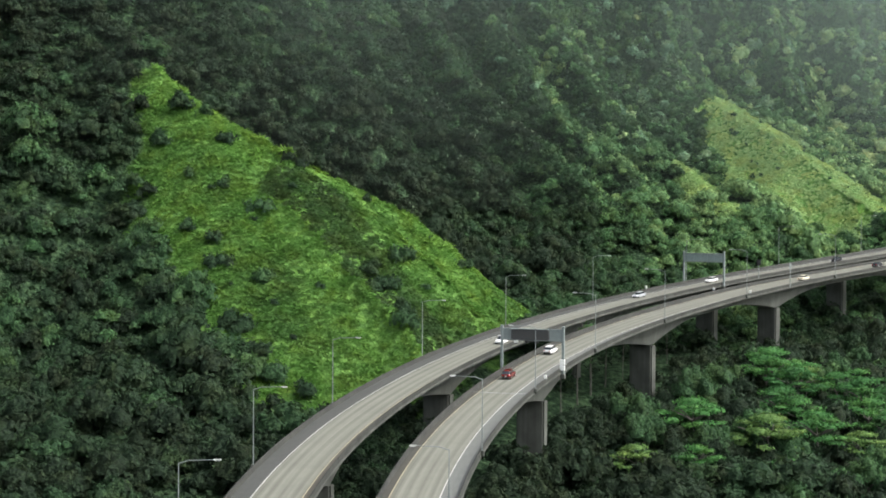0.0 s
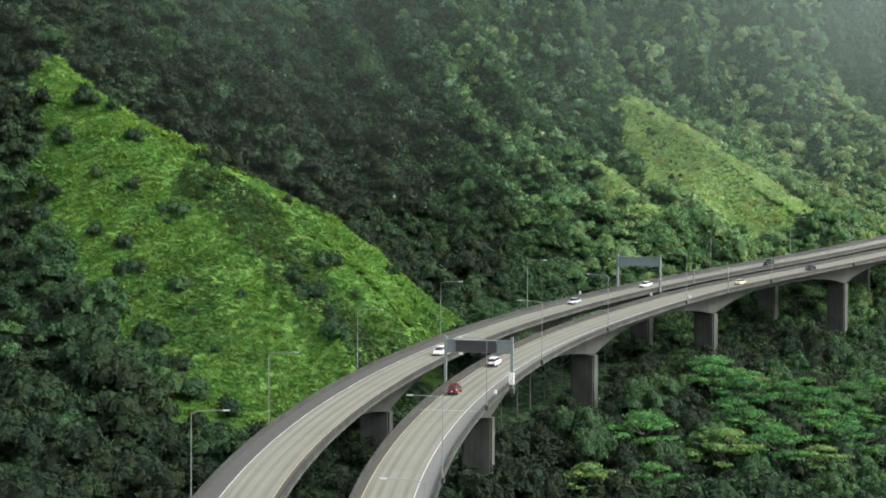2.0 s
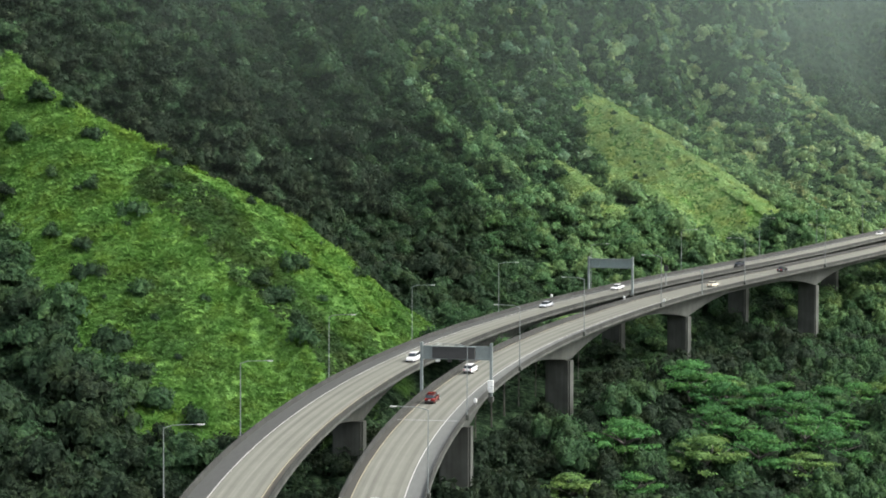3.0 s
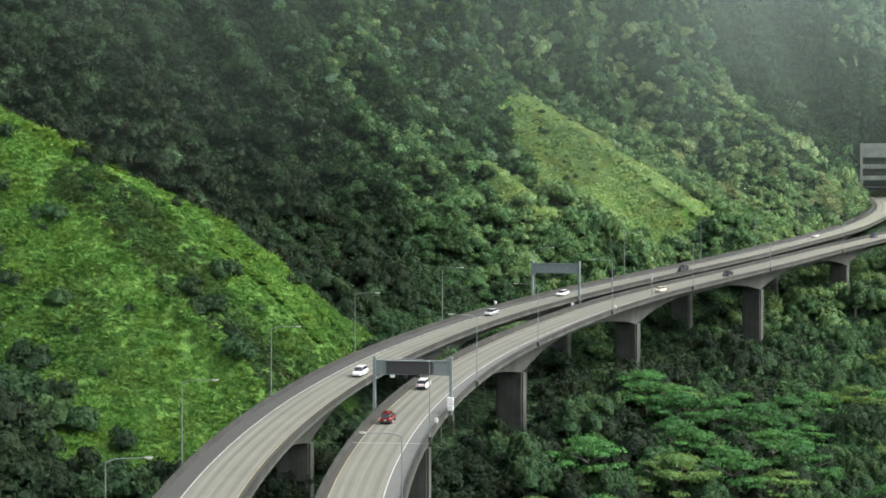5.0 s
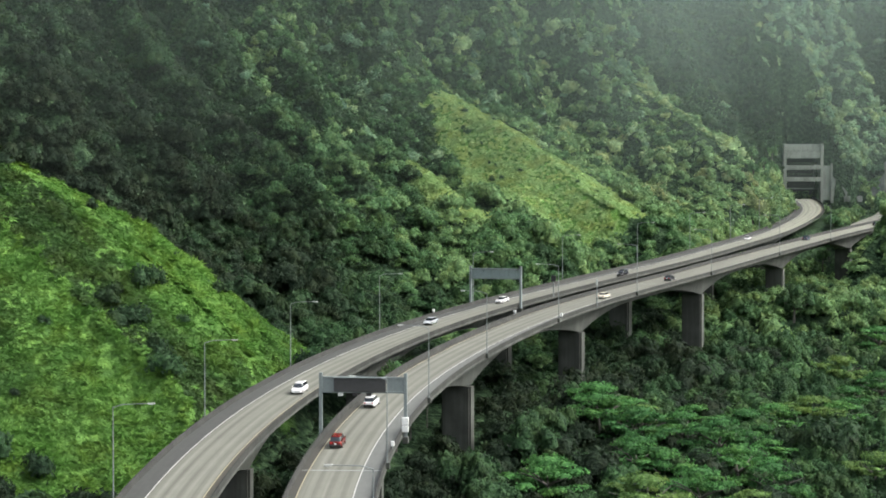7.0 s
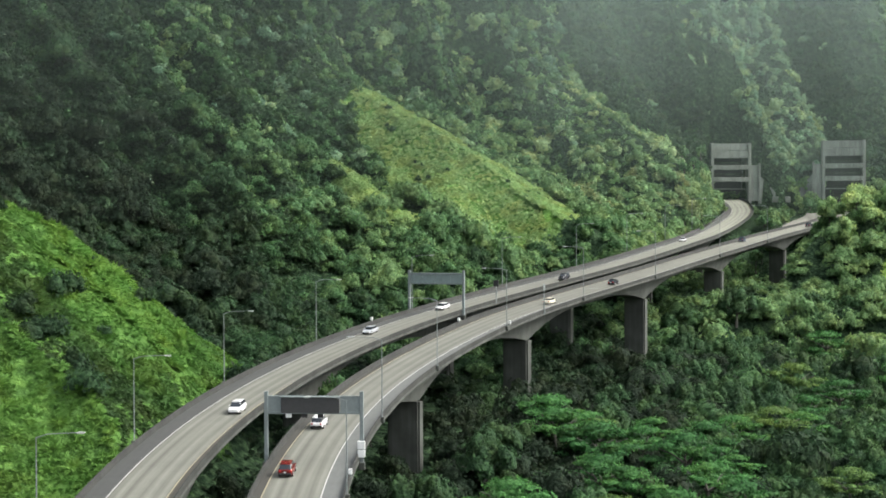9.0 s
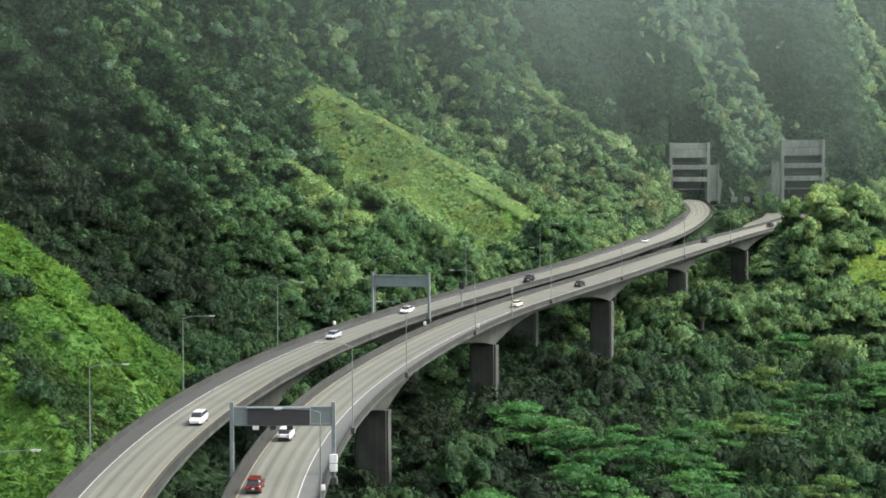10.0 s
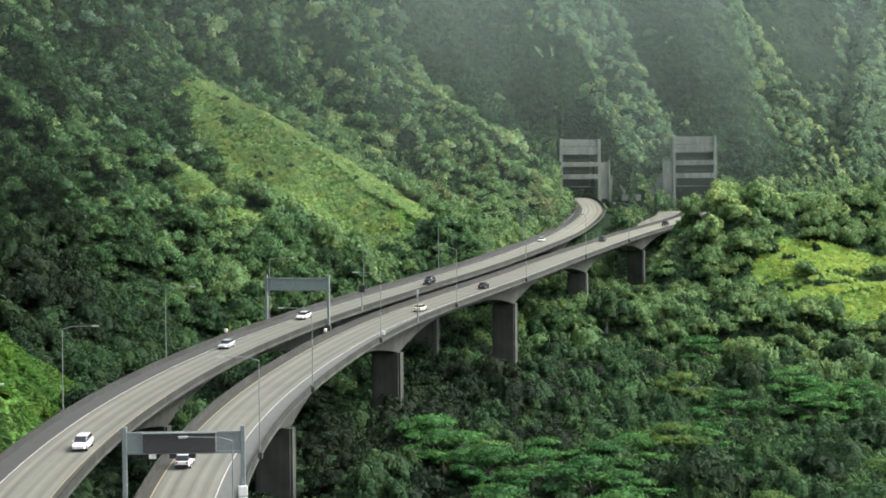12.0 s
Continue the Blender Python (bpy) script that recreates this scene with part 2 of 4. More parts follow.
# steep ribs on the cliff behind the tunnels
RIBS = [([(378, 862, 290), (393, 840, 197), (412, 828, 160), (430, 822, 128), (436, 818, 112)], 1.5, 3.2), ([(400, 855, 280), (427, 850, 200), (473, 845, 132), (480, 842, 118)], 1.9, 3.4),
        ([(620, 970, 285), (577, 927, 215), (509, 863, 142), (500, 852, 120)], 2.0, 3.0), ([(270, 845, 290), (296, 796, 195), (318, 770, 130), (322, 764, 112)], 1.8, 3.0), ([(318, 825, 235), (330, 797, 182), (337, 786, 152), (344, 777, 126)], 2.0, 3.0)]


def ground(x, y):
    """The height of the bare ground."""
    x, y = np.asarray(x, float), np.asarray(y, float)
    u, v = -0.56 * x + 0.83 * y, 0.83 * x + 0.56 * y
    valley = 44 + 0.12 * (y - 400) - 0.085 * (x - 60)
    valley = np.maximum(valley, 14 + 0.06 * (y - 150))
    foot = np.interp(v, [100, 200, 260, 340, 420, 480, 560, 640, 720, 900], [350, 340, 355, 402, 398, 408, 400, 410, 420, 420])
    d = u - foot
    d = d + (7.5 * np.sin(v / 6.2 + 1.7 * np.sin(v / 31)) + 3.5 * np.sin(v / 2.4 + u / 40)) * np.clip((d - 25) / 40, 0, 1) * np.clip((v - 215) / 40, 0, 1)
    hill = np.interp(v, [100, 260, 340, 480, 560, 650, 900], [40, 50, 66, 75, 82, 88, 90]) + np.interp(d, [-60, 0, 60, 95, 125, 300], [-34, 0, 22, 42, 64, 250])
    hill = hill + np.interp(v, [100, 220, 290, 335, 370], [32, 32, 17, 5, 0]) * np.clip((d - 60) / 50, 0, 1)
    z = smooth_max(valley, hill, 14)
    # the fluted cliff behind the tunnels
    flute = (8 * np.abs(np.sin(v / 11.5 + 0.6 * np.sin(v / 23))) + 2.5 * np.sin(v / 2.7)) * 1.8 * np.clip((u - 462) / 25, 0, 1)
    cliff = 88 + 2.5 * (u - np.interp(v, [600, 640, 663, 685, 720, 760, 950], [493, 489, 477, 462, 454, 458, 420]) + flute) - np.clip(570 - v, 0, 200) * 0.9
    z = smooth_max(z, cliff, 8)
    for places, near_fall, far_fall in RIBS:
        z = smooth_max(z, crest(x, y, places, near_fall, far_fall), 3)
    z = smooth_max(z, crest(x, y, SPUR_NEAR, 0.78, 0.9), 5)
    z = np.maximum(z, crest(x, y, SPUR_MINOR, 1.05, 1.0) + 1.2)
    z = smooth_max(z, crest(x, y, SPUR_FAR, 0.95, 0.55), 5)
    z = smooth_max(z, crest(x, y, SPUR_MIDDLE, 1.0, 0.8), 5)
    z = smooth_max(z, crest(x, y, SPUR_REAR, 1.2, 1.5), 4)
    z = smooth_max(z, crest(x, y, KNOLL, 0.62, 0.4), 8)
    z = smooth_max(z, crest(x, y, KNOLL_RIM, 0.95, 0.1), 2)
    z = z + fbm(x, y, 60, 3) * 7 + fbm(x, y, 14, 9, 2) * 1.4
    z = z - 13 * np.exp(-((x + 84) ** 2 + (y - 392) ** 2) / 1100)
    # keep the ground under the decks, and a cutting at the tunnels
    for line in (left_line, right_line):
        off, h, st = line.near(x, y)
        w = np.clip((16 - np.abs(off)) / 7, 0, 1) if line is left_line else np.clip((26 - np.abs(off)) / 12, 0, 1)
        w = np.where(st > line.length - 36, np.clip((9.5 - np.abs(off)) / 2, 0, 1), w)
        w = w * w * (3 - 2 * w) * (st < line.length - 21)
        low = np.minimum(z, h - np.where(st > line.length - (130 if line is left_line else 125), 0.6, 7.5 if line is left_line else 13.0 + 9 * np.exp(-((st - 660) / 36) ** 2)))
        near_tunnel = np.clip((st - (line.length - 150)) / 60, 0, 1)
        low = low * (1 - near_tunnel) + (h - 0.6) * near_tunnel
        z = z * (1 - w) + low * w
    # level ground between the two road ends
    off_l = left_line.near(x, y)[0]
    return np.where((off_l < 2) & (off > -2) & (st > 690) & (st < right_line.length - 40), np.minimum(z, h - 0.9), z)


def inside(x, y, poly):
    """Whether points lie in a polygon of the plan, with an uneven edge."""
    x = x + fbm(x, y, 16, 31) * 12
    y = y + fbm(x, y, 16, 47) * 12
    hit = np.zeros(len(x), bool)
    for (x0, y0), (x1, y1) in zip(poly, poly[1:] + poly[:1]):
        with np.errstate(divide="ignore", invalid="ignore"):
            cross = ((y0 > y) != (y1 > y)) & (x < (x1 - x0) * (y - y0) / (y1 - y0 + 1e-12) + x0)
        hit ^= cross
    return hit


GRASS_NEAR = [(-80, 461), (-72, 458), (-60, 446), (-41, 435), (-9, 438), (30, 437), (23, 404), (9, 375), (-9, 345), (-27, 331), (-45, 362), (-53, 378), (-76, 410), (-76, 440)]
GRASS_FAR = [(112, 700), (124, 696), (148, 660), (173, 618), (145, 604), (122, 632), (110, 652), (105, 674)]
GRASS_PATCH = [(97, 606), (90, 640), (104, 648), (119, 622), (112, 594)]
GRASS_KNOLL = [(254, 578), (262, 583), (274, 582), (289, 575), (302, 565), (345, 563), (345, 553), (284, 555), (264, 559), (252, 565)]
GRASS_TERRACE = [(250, 559), (264, 556), (284, 551), (345, 549), (345, 531), (276, 536), (258, 543), (251, 549)]


def grassy(x, y):
    beside = left_line.near(np.asarray(x, float), np.asarray(y, float))[0] > 6.5
    return (inside(x, y, GRASS_NEAR) & beside) | inside(x, y, GRASS_FAR) | inside(x, y, GRASS_PATCH) | inside(x, y, GRASS_KNOLL) | inside(x, y, GRASS_TERRACE)


def mesh_from(name, verts, faces, mats, attr=None, smooth=False, mat_index=None):
    """A mesh from arrays of corners and of triangles or quads."""
    me = bpy.data.meshes.new(name)
    verts, faces = np.asarray(verts, np.float32), np.asarray(faces, np.int32)
    n, k = faces.shape
    me.vertices.add(len(verts))
    me.vertices.foreach_set("co", verts.ravel())
    me.loops.add(n * k)
    me.loops.foreach_set("vertex_index", faces.ravel())
    me.polygons.add(n)
    me.polygons.foreach_set("loop_start", np.arange(0, n * k, k, dtype=np.int32))
    me.polygons.foreach_set("loop_total", np.full(n, k, np.int32))
    if mat_index is not None:
        me.polygons.foreach_set("material_index", np.asarray(mat_index, np.int32))
    for m in mats:
        me.materials.append(m)
    if attr is not None:
        a = me.attributes.new("tint", "FLOAT", "POINT")
        a.data.foreach_set("value", np.asarray(attr, np.float32))
    me.update(calc_edges=True)
    me.polygons.foreach_set("use_smooth", np.full(n, smooth, bool))
    return me


def build_ground():
    # one sheet: fine where the camera sees it, stretched far out at the rims
    def axis(lo, hi, step, far):
        core = np.arange(lo, hi + step, step)
        rim = np.array([40, 120, 300, 800, 2500.0]) * far
        return np.concatenate([lo - rim[::-1], core, hi + rim])

    xs, ys = axis(-230, 640, 3.0, 1), axis(40, 1010, 3.0, 1)
    gx, gy = np.meshgrid(xs, ys)
    z = ground(np.clip(gx.ravel(), -300, 800), np.clip(gy.ravel(), -60, 1100))
    w, h = len(xs), len(ys)
    i = np.arange(w * h).reshape(h, w)
    faces = np.stack([i[:-1, :-1], i[:-1, 1:], i[1:, 1:], i[1:, :-1]], -1).reshape(-1, 4)
    m, n, l, b = material("ground_cover", 0.95)
    b.inputs["Specular IOR Level"].default_value = 0.03
    p = world_coords(n)
    at = n.new("ShaderNodeAttribute")
    at.attribute_name = "tint"
    soil = ramp(n, l, noise_node(n, l, 0.7, 8, p), [(0.35, (0.012, 0.023, 0.013)), (0.5, (0.024, 0.045, 0.023)), (0.65, (0.05, 0.085, 0.042))])
    turf = ramp(n, l, noise_node(n, l, 0.35, 8, p), [(0.3, (0.05, 0.105, 0.028)), (0.5, (0.075, 0.155, 0.036)), (0.7, (0.1, 0.19, 0.042))])
    l.new(mix(n, l, at.outputs["Fac"], soil, turf), b.inputs["Base Color"])
    bump(n, l, b, noise_node(n, l, 0.9, 8, p), 1.0, 1.5)
    g = grassy(gx.ravel(), gy.ravel()).astype(float)
    me = mesh_from("ground", np.stack([gx.ravel(), gy.ravel(), z], 1), faces, [m], g, True)
    return tagged(new("ground", me), "steep valley ground of dark soil and bright green grass", "ground", "", "structure")


build_ground()

# ---- viaducts ----


def part(name, bm, mat, parent, label=""):
    me = bpy.data.meshes.new(name)
    if isinstance(bm, bpy.types.Mesh):
        me = bm
    else:
        bm.to_mesh(me)
        bm.free()
        me.materials.append(mat)
    ob = new(name, me)
    ob.parent = parent
    return tagged(ob, label)


def sweep(line, profile, s0, s1, closed=True, depth=None):
    """A band along a line: profile gives (offset to the left, height) pairs; depth(s) may replace a height that is None."""
    s = np.arange(s0, s1 + 0.01, 3.0)
    c = np.stack([np.interp(s, line.s, line.c[:, j]) for j in range(3)], 1)
    n = np.stack([np.interp(s, line.s, line.n[:, j]) for j in range(2)], 1)
    k = len(profile)
    v = np.zeros((len(s), k, 3))
    for j, (o, h) in enumerate(profile):
        hh = h if h is not None else -depth(s)
        v[:, j, 0], v[:, j, 1], v[:, j, 2] = c[:, 0] + n[:, 0] * o, c[:, 1] + n[:, 1] * o, c[:, 2] + hh
    i = np.arange(len(s) * k).reshape(len(s), k)
    j = np.roll(i, -1, axis=1)
    f = np.stack([i[:-1], j[:-1], j[1:], i[1:]], -1)
    if not closed:
        f = f[:, :-1]
    return v.reshape(-1, 3), f.reshape(-1, 4), s


def viaduct(name, line, left_edge, right_edge, piers, mat_road, label, s_end, joints=()):
    root = tagged(new(name), label, "viaduct")
    s0 = line.s[0]
    pier_s = np.array(piers)

    def depth(s):
        d = np.abs(np.asarray(s)[:, None] - pier_s[None]).min(1)
        return 2.3 + 3.6 * np.clip(1 - d / 30, 0, 1) ** 1.8

    v, f, s = sweep(line, [(left_edge, 0.0), (right_edge, 0.0)], s0, s_end, False)
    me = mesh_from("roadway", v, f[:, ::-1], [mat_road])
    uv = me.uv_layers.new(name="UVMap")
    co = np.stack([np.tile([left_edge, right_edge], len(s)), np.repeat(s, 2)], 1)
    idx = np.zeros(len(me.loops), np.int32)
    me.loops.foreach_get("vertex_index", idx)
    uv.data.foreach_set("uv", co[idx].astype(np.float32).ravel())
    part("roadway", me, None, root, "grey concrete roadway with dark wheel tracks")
    a, b = left_edge, right_edge
    v, f, s = sweep(line, [(a + 0.12, -0.01), (a + 0.12, -0.42), (a - 2.9, -0.55), (a - 3.5, None), (b + 3.5, None), (b + 2.9, -0.55), (b - 0.12, -0.42), (b - 0.12, -0.01)], s0, s_end, True, depth)
    part("box_girder", mesh_from("box_girder", v, f, [mat_conc]), None, root, "haunched concrete box girder")
    for o, sg in ((a, 1), (b, -1)):
        v, f, s = sweep(line, [(o - 0.32 * sg, 0.004), (o - 0.26 * sg, 0.3), (o - 0.18 * sg, 0.81), (o + 0.03 * sg, 0.81), (o + 0.05 * sg, 0.02), (o - 0.1 * sg, 0.004)], s0, s_end, True)
        part("parapet", mesh_from("parapet", v, f, [mat_parapet]), None, root, "stained concrete parapet")
    for o, m, w in ((HALF, mat_white if a > -b else mat_yellow, 0.15), (-HALF, mat_yellow if a > -b else mat_white, 0.15)):
        v, f, s = sweep(line, [(o - w / 2, 0.012), (o + w / 2, 0.012)], s0, s_end, False)
        part("edge_line", mesh_from("edge_line", v, f[:, ::-1], [m]), None, root, "painted edge line")
    for q in joints:
        v, f, s = sweep(line, [(a - 0.4, 0.009), (b + 0.4, 0.009)], q, q + 0.01, False)
        v = np.concatenate([v[:2], [tuple(line.at(q + 0.35, o, 0.009)) for o in (a - 0.4, b + 0.4)]])
        part("expansion_joint", mesh_from("expansion_joint", v, [(0, 1, 3, 2)], [mat_steel]), None, root, "steel expansion joint across the roadway")
    for q in piers:
        if q < s0 + 10 or q > s_end - 6:
            continue
        mid = (a + b) / 2
        p = line.at(q, mid)
        base = float(ground([p.x], [p.y])[0]) - 3
        top = p.z - float(depth(np.array([q]))[0]) + 0.05
        bm = bmesh.new()
        bmesh.ops.create_cube(bm, size=1)
        bmesh.ops.scale(bm, vec=(5.8, 2.8, top - base), verts=bm.verts)
        bmesh.ops.bevel(bm, geom=[e for e in bm.edges if abs(e.verts[0].co.z - e.verts[1].co.z) > 1], offset=0.35, segments=2, affect="EDGES")
        bmesh.ops.transform(bm, matrix=pose(p.x, p.y, (top + base) / 2, 0, 0, line.heading(q)), verts=bm.verts)
        part("pier", bm, mat_conc, root, "tall rectangular concrete pier")
    return root


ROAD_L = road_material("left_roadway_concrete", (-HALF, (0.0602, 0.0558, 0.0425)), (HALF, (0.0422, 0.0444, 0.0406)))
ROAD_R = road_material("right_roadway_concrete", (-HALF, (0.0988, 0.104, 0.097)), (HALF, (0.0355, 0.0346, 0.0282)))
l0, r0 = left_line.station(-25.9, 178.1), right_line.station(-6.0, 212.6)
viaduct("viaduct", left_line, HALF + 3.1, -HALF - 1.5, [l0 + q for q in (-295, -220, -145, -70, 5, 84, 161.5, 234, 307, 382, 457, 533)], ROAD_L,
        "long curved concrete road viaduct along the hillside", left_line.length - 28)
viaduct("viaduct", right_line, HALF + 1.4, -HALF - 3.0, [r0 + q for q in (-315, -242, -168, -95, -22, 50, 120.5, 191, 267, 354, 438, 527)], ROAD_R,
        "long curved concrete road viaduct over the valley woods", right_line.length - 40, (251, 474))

# ---- forest ----
rng = np.random.default_rng(7)


def leaf_cards(centres, normals, size, r, single=False):
    """Small leaf clumps: folded ones of two triangles, or single ones."""
    n = len(centres)
    up = r.normal(size=(n, 3))
    t = np.cross(normals, up)
    t /= np.linalg.norm(t, axis=1)[:, None] + 1e-9
    b = np.cross(normals, t)
    a = size * r.uniform(0.6, 1.25, n)[:, None]
    c = size * r.uniform(0.5, 0.9, n)[:, None]
    if single:
        v = np.stack([centres - t * a - b * c * 0.6, centres + t * a - b * c * 0.6, centres + b * c * 1.2], 1).reshape(-1, 3)
        return v, np.arange(n * 3).reshape(-1, 3)
    fold = normals * a * r.uniform(-0.35, 0.1, n)[:, None]
    v = np.stack([centres - t * a + fold, centres - b * c, centres + t * a + fold, centres + b * c], 1).reshape(-1, 3)
    i = np.arange(n)[:, None] * 4
    f = np.concatenate([i + [0, 1, 3], i + [1, 2, 3]], 0)
    return v, f


def tuft(x, y, z, q, flat, r):
    """A rounded, uneven tuft of foliage, open below."""
    a = np.arange(4) * math.pi / 2 + r.uniform(0, 6)
    rings = [np.array([[0, 0, 1.0]])]
    for e, wide in ((0.72, 0.86), (-0.25, 1.05)):
        b = a + (0.6 if e < 0 else 0.0)
        k = r.uniform(0.8, 1.25, 4)
        rings.append(np.stack([np.cos(b) * wide * math.cos(e) * k, np.sin(b) * wide * math.cos(e) * k, np.full(4, math.sin(e)) * r.uniform(0.7, 1.2, 4)], 1))
    v = np.concatenate(rings) * [q, q, q * flat] + [x, y, z]
    f = []
    for i in range(4):
        j = (i + 1) % 4
        f += [(0, 1 + i, 1 + j), (1 + i, 5 + i, 1 + j), (1 + j, 5 + i, 5 + j)]
    return v, np.array(f)


def crown(kind, cards, size, seed, many=9):
    """A unit crown, about 2 wide and standing on z = 0: lobes covered with leaf clumps round a dense core."""
    r = np.random.default_rng(seed)
    lobes = []
    if kind == "round":
        # boughs, each carrying a few rounded tufts on its upper side
        boughs = [(0, 0, 0.7, 0.5)]
        for k in range(many):
            a, q = k * 2.4 + r.uniform(-0.5, 0.5), 0.25 + 0.5 * math.sqrt((k + r.uniform(0, 1)) / many)
            boughs.append((q * math.cos(a), q * math.sin(a), r.uniform(0.55, 0.95) - 0.5 * q * q, r.uniform(0.26, 0.42)))
        for x, y, z, q in boughs:
            lobes.append((x, y, z, q, 0.85))
            for _ in range(2 if cards > 300 else 1):
                a, e = r.uniform(0, 2 * math.pi), r.uniform(0.1, 1.2)
                lobes.append((x + q * 0.8 * math.cos(a) * math.cos(e), y + q * 0.8 * math.sin(a) * math.cos(e), z + q * 0.62 * math.sin(e), q * r.uniform(0.42, 0.66), 0.85))
    elif kind == "layered":
        for k in range(26):
            a, q = k * 2.4 + r.uniform(-0.4, 0.4), 0.15 + 0.75 * math.sqrt(k / 26)
            tier = (0.0, 0.16, 0.34)[k % 3]
            lobes.append((q * math.cos(a), q * math.sin(a), 0.55 + 0.45 * (1 - q * q) - tier + r.uniform(-0.05, 0.05), r.uniform(0.17, 0.3), 0.26))
        lobes.append((0, 0, 1.0, 0.4, 0.3))
    else:
        for _ in range(8):
            a, q = r.uniform(0, 2 * math.pi), r.uniform(0.0, 0.7)
            lobes.append((q * math.cos(a), q * math.sin(a), r.uniform(0.1, 0.4) - 0.25 * q, r.uniform(0.26, 0.44), 0.9))
    w = np.array([s[3] ** 2 for s in lobes])
    pick = r.choice(len(lobes), cards, p=w / w.sum())
    d = r.normal(size=(cards, 3))
    d[:, 2] = np.abs(d[:, 2]) * 1.1 - 0.45
    d /= np.linalg.norm(d, axis=1)[:, None]
    lb = np.array(lobes)[pick]
    rad = lb[:, 3] * r.uniform(0.88, 1.22, cards)
    c = lb[:, :3] + d * rad[:, None] * np.stack([np.ones(cards), np.ones(cards), lb[:, 4]], 1)
    nrm = d + r.normal(size=(cards, 3)) * 0.5 + [0, 0, 0.25]
    nrm /= np.linalg.norm(nrm, axis=1)[:, None]
    v, f = leaf_cards(c, nrm, size, r, True)
    vs, fs, off = [v], [f], len(v)
    for x, y, z, q, flat in lobes:
        cv, cf = tuft(x, y, z, q * (0.86 if kind == "layered" else 0.9), flat, r)
        vs.append(cv)
        fs.append(cf + off)
        off += len(cv)
    return np.concatenate(vs), np.concatenate(fs)


def scatter(x0, x1, y0, y1, step, seed):
    r = np.random.default_rng(seed)
    gx, gy = np.meshgrid(np.arange(x0, x1, step), np.arange(y0, y1, step))
    x, y = gx.ravel().astype(float), gy.ravel().astype(float)
    return x + r.uniform(-0.48, 0.48, len(x)) * step, y + r.uniform(-0.48, 0.48, len(x)) * step


def grow(name, label, x, y, radius, height, tint, shapes, seed, mat, sink=0.12, out_x=0.0, out_y=0.0, hang=None):
    """One joined stand of trees: a crown of one of the shapes on each place."""
    r = np.random.default_rng(seed)
    z = ground(x, y)
    x, y = x + out_x, y + out_y
    vs, fs, ts, off = [], [], [], 0
    which = r.integers(0, len(shapes), len(x))
    for k, (sv, sf) in enumerate(shapes):
        q = np.where(which == k)[0]
        if not len(q):
            continue
        a = r.uniform(0, 2 * math.pi, len(q))
        ca, sa = np.cos(a)[:, None], np.sin(a)[:, None]
        vx, vy, vz = sv[None, :, 0], sv[None, :, 1], sv[None, :, 2]
        px = x[q, None] + (vx * ca - vy * sa) * radius[q, None]
        py = y[q, None] + (vx * sa + vy * ca) * radius[q, None] * r.uniform(0.85, 1.15, (len(q), 1))
        rise = (vz - sink) * height[q, None]
        if hang is not None:
            # crowns on the cliffs face out from the slope
            w, up = hang[q], np.array([0, 0, 1.0])
            side = np.cross(up, w) + [1e-6, 0, 0]
            side /= np.linalg.norm(side, axis=1)[:, None]
            third = np.cross(w, side)
            lx, ly = px - x[q, None], py - y[q, None]
            px = x[q, None] + lx * side[:, 0:1] + ly * third[:, 0:1] + rise * w[:, 0:1]
            py = y[q, None] + lx * side[:, 1:2] + ly * third[:, 1:2] + rise * w[:, 1:2]
            pz = z[q, None] + lx * side[:, 2:3] + ly * third[:, 2:3] + rise * w[:, 2:3]
        else:
            pz = z[q, None] + rise
        vs.append(np.stack([px, py, pz], -1).reshape(-1, 3))
        fs.append((sf[None] + (np.arange(len(q)) * len(sv))[:, None, None] + off).reshape(-1, 3))
        ts.append(np.repeat(tint[q], len(sv)))
        off += len(q) * len(sv)
    me = mesh_from(name, np.concatenate(vs), np.concatenate(fs), [mat], np.concatenate(ts), True)
    return tagged(new(name, me), label, "trees", "", "stuff")


def in_sight(x, y):
    """The wedge of the plan that the flight looks over."""
    return (x > -0.27 * y - 14) & (x < 0.79 * (y - 140)) & (y > 215)


round_far = [crown("round", 68, 0.145, s, 2) for s in range(8)]
round_near = [crown("round", 230, 0.105, 20 + s, 4) for s in range(8)]
shrub = [crown("shrub", 320, 0.1, 60 + s) for s in range(4)]


def steepness(x, y):
    gx = (ground(x + 2, y) - ground(x - 2, y)) / 4
    gy = (ground(x, y + 2) - ground(x, y - 2)) / 4
    return np.sqrt(1 + gx * gx + gy * gy)


# as many trees for each square metre of slope as on the flat
sets = []
for k in range(12):
    near_set = k < 6
    x, y = scatter(-250 + 1.7 * k, 640, 160 + 2.3 * k, 1000, 6.25 if near_set else 5.2, 11 + k)
    q = in_sight(x, y) & ~grassy(x, y) & (((y > 640) | (0.83 * x + 0.56 * y > 640)) != near_set)
    x, y = x[q], y[q]
    q = rng.random(len(x)) < (1.0 if k % 6 == 0 else np.clip((steepness(x, y) - 0.85 - 0.7 * (k % 6 - 1)) * 1.1, 0, 1))
    sets.append(np.stack([x[q], y[q]]))
x, y = np.concatenate(sets, 1)
g = ground(x, y)
q = g < 97 + 0.132 * y
x, y, g = x[q], y[q], g[q]


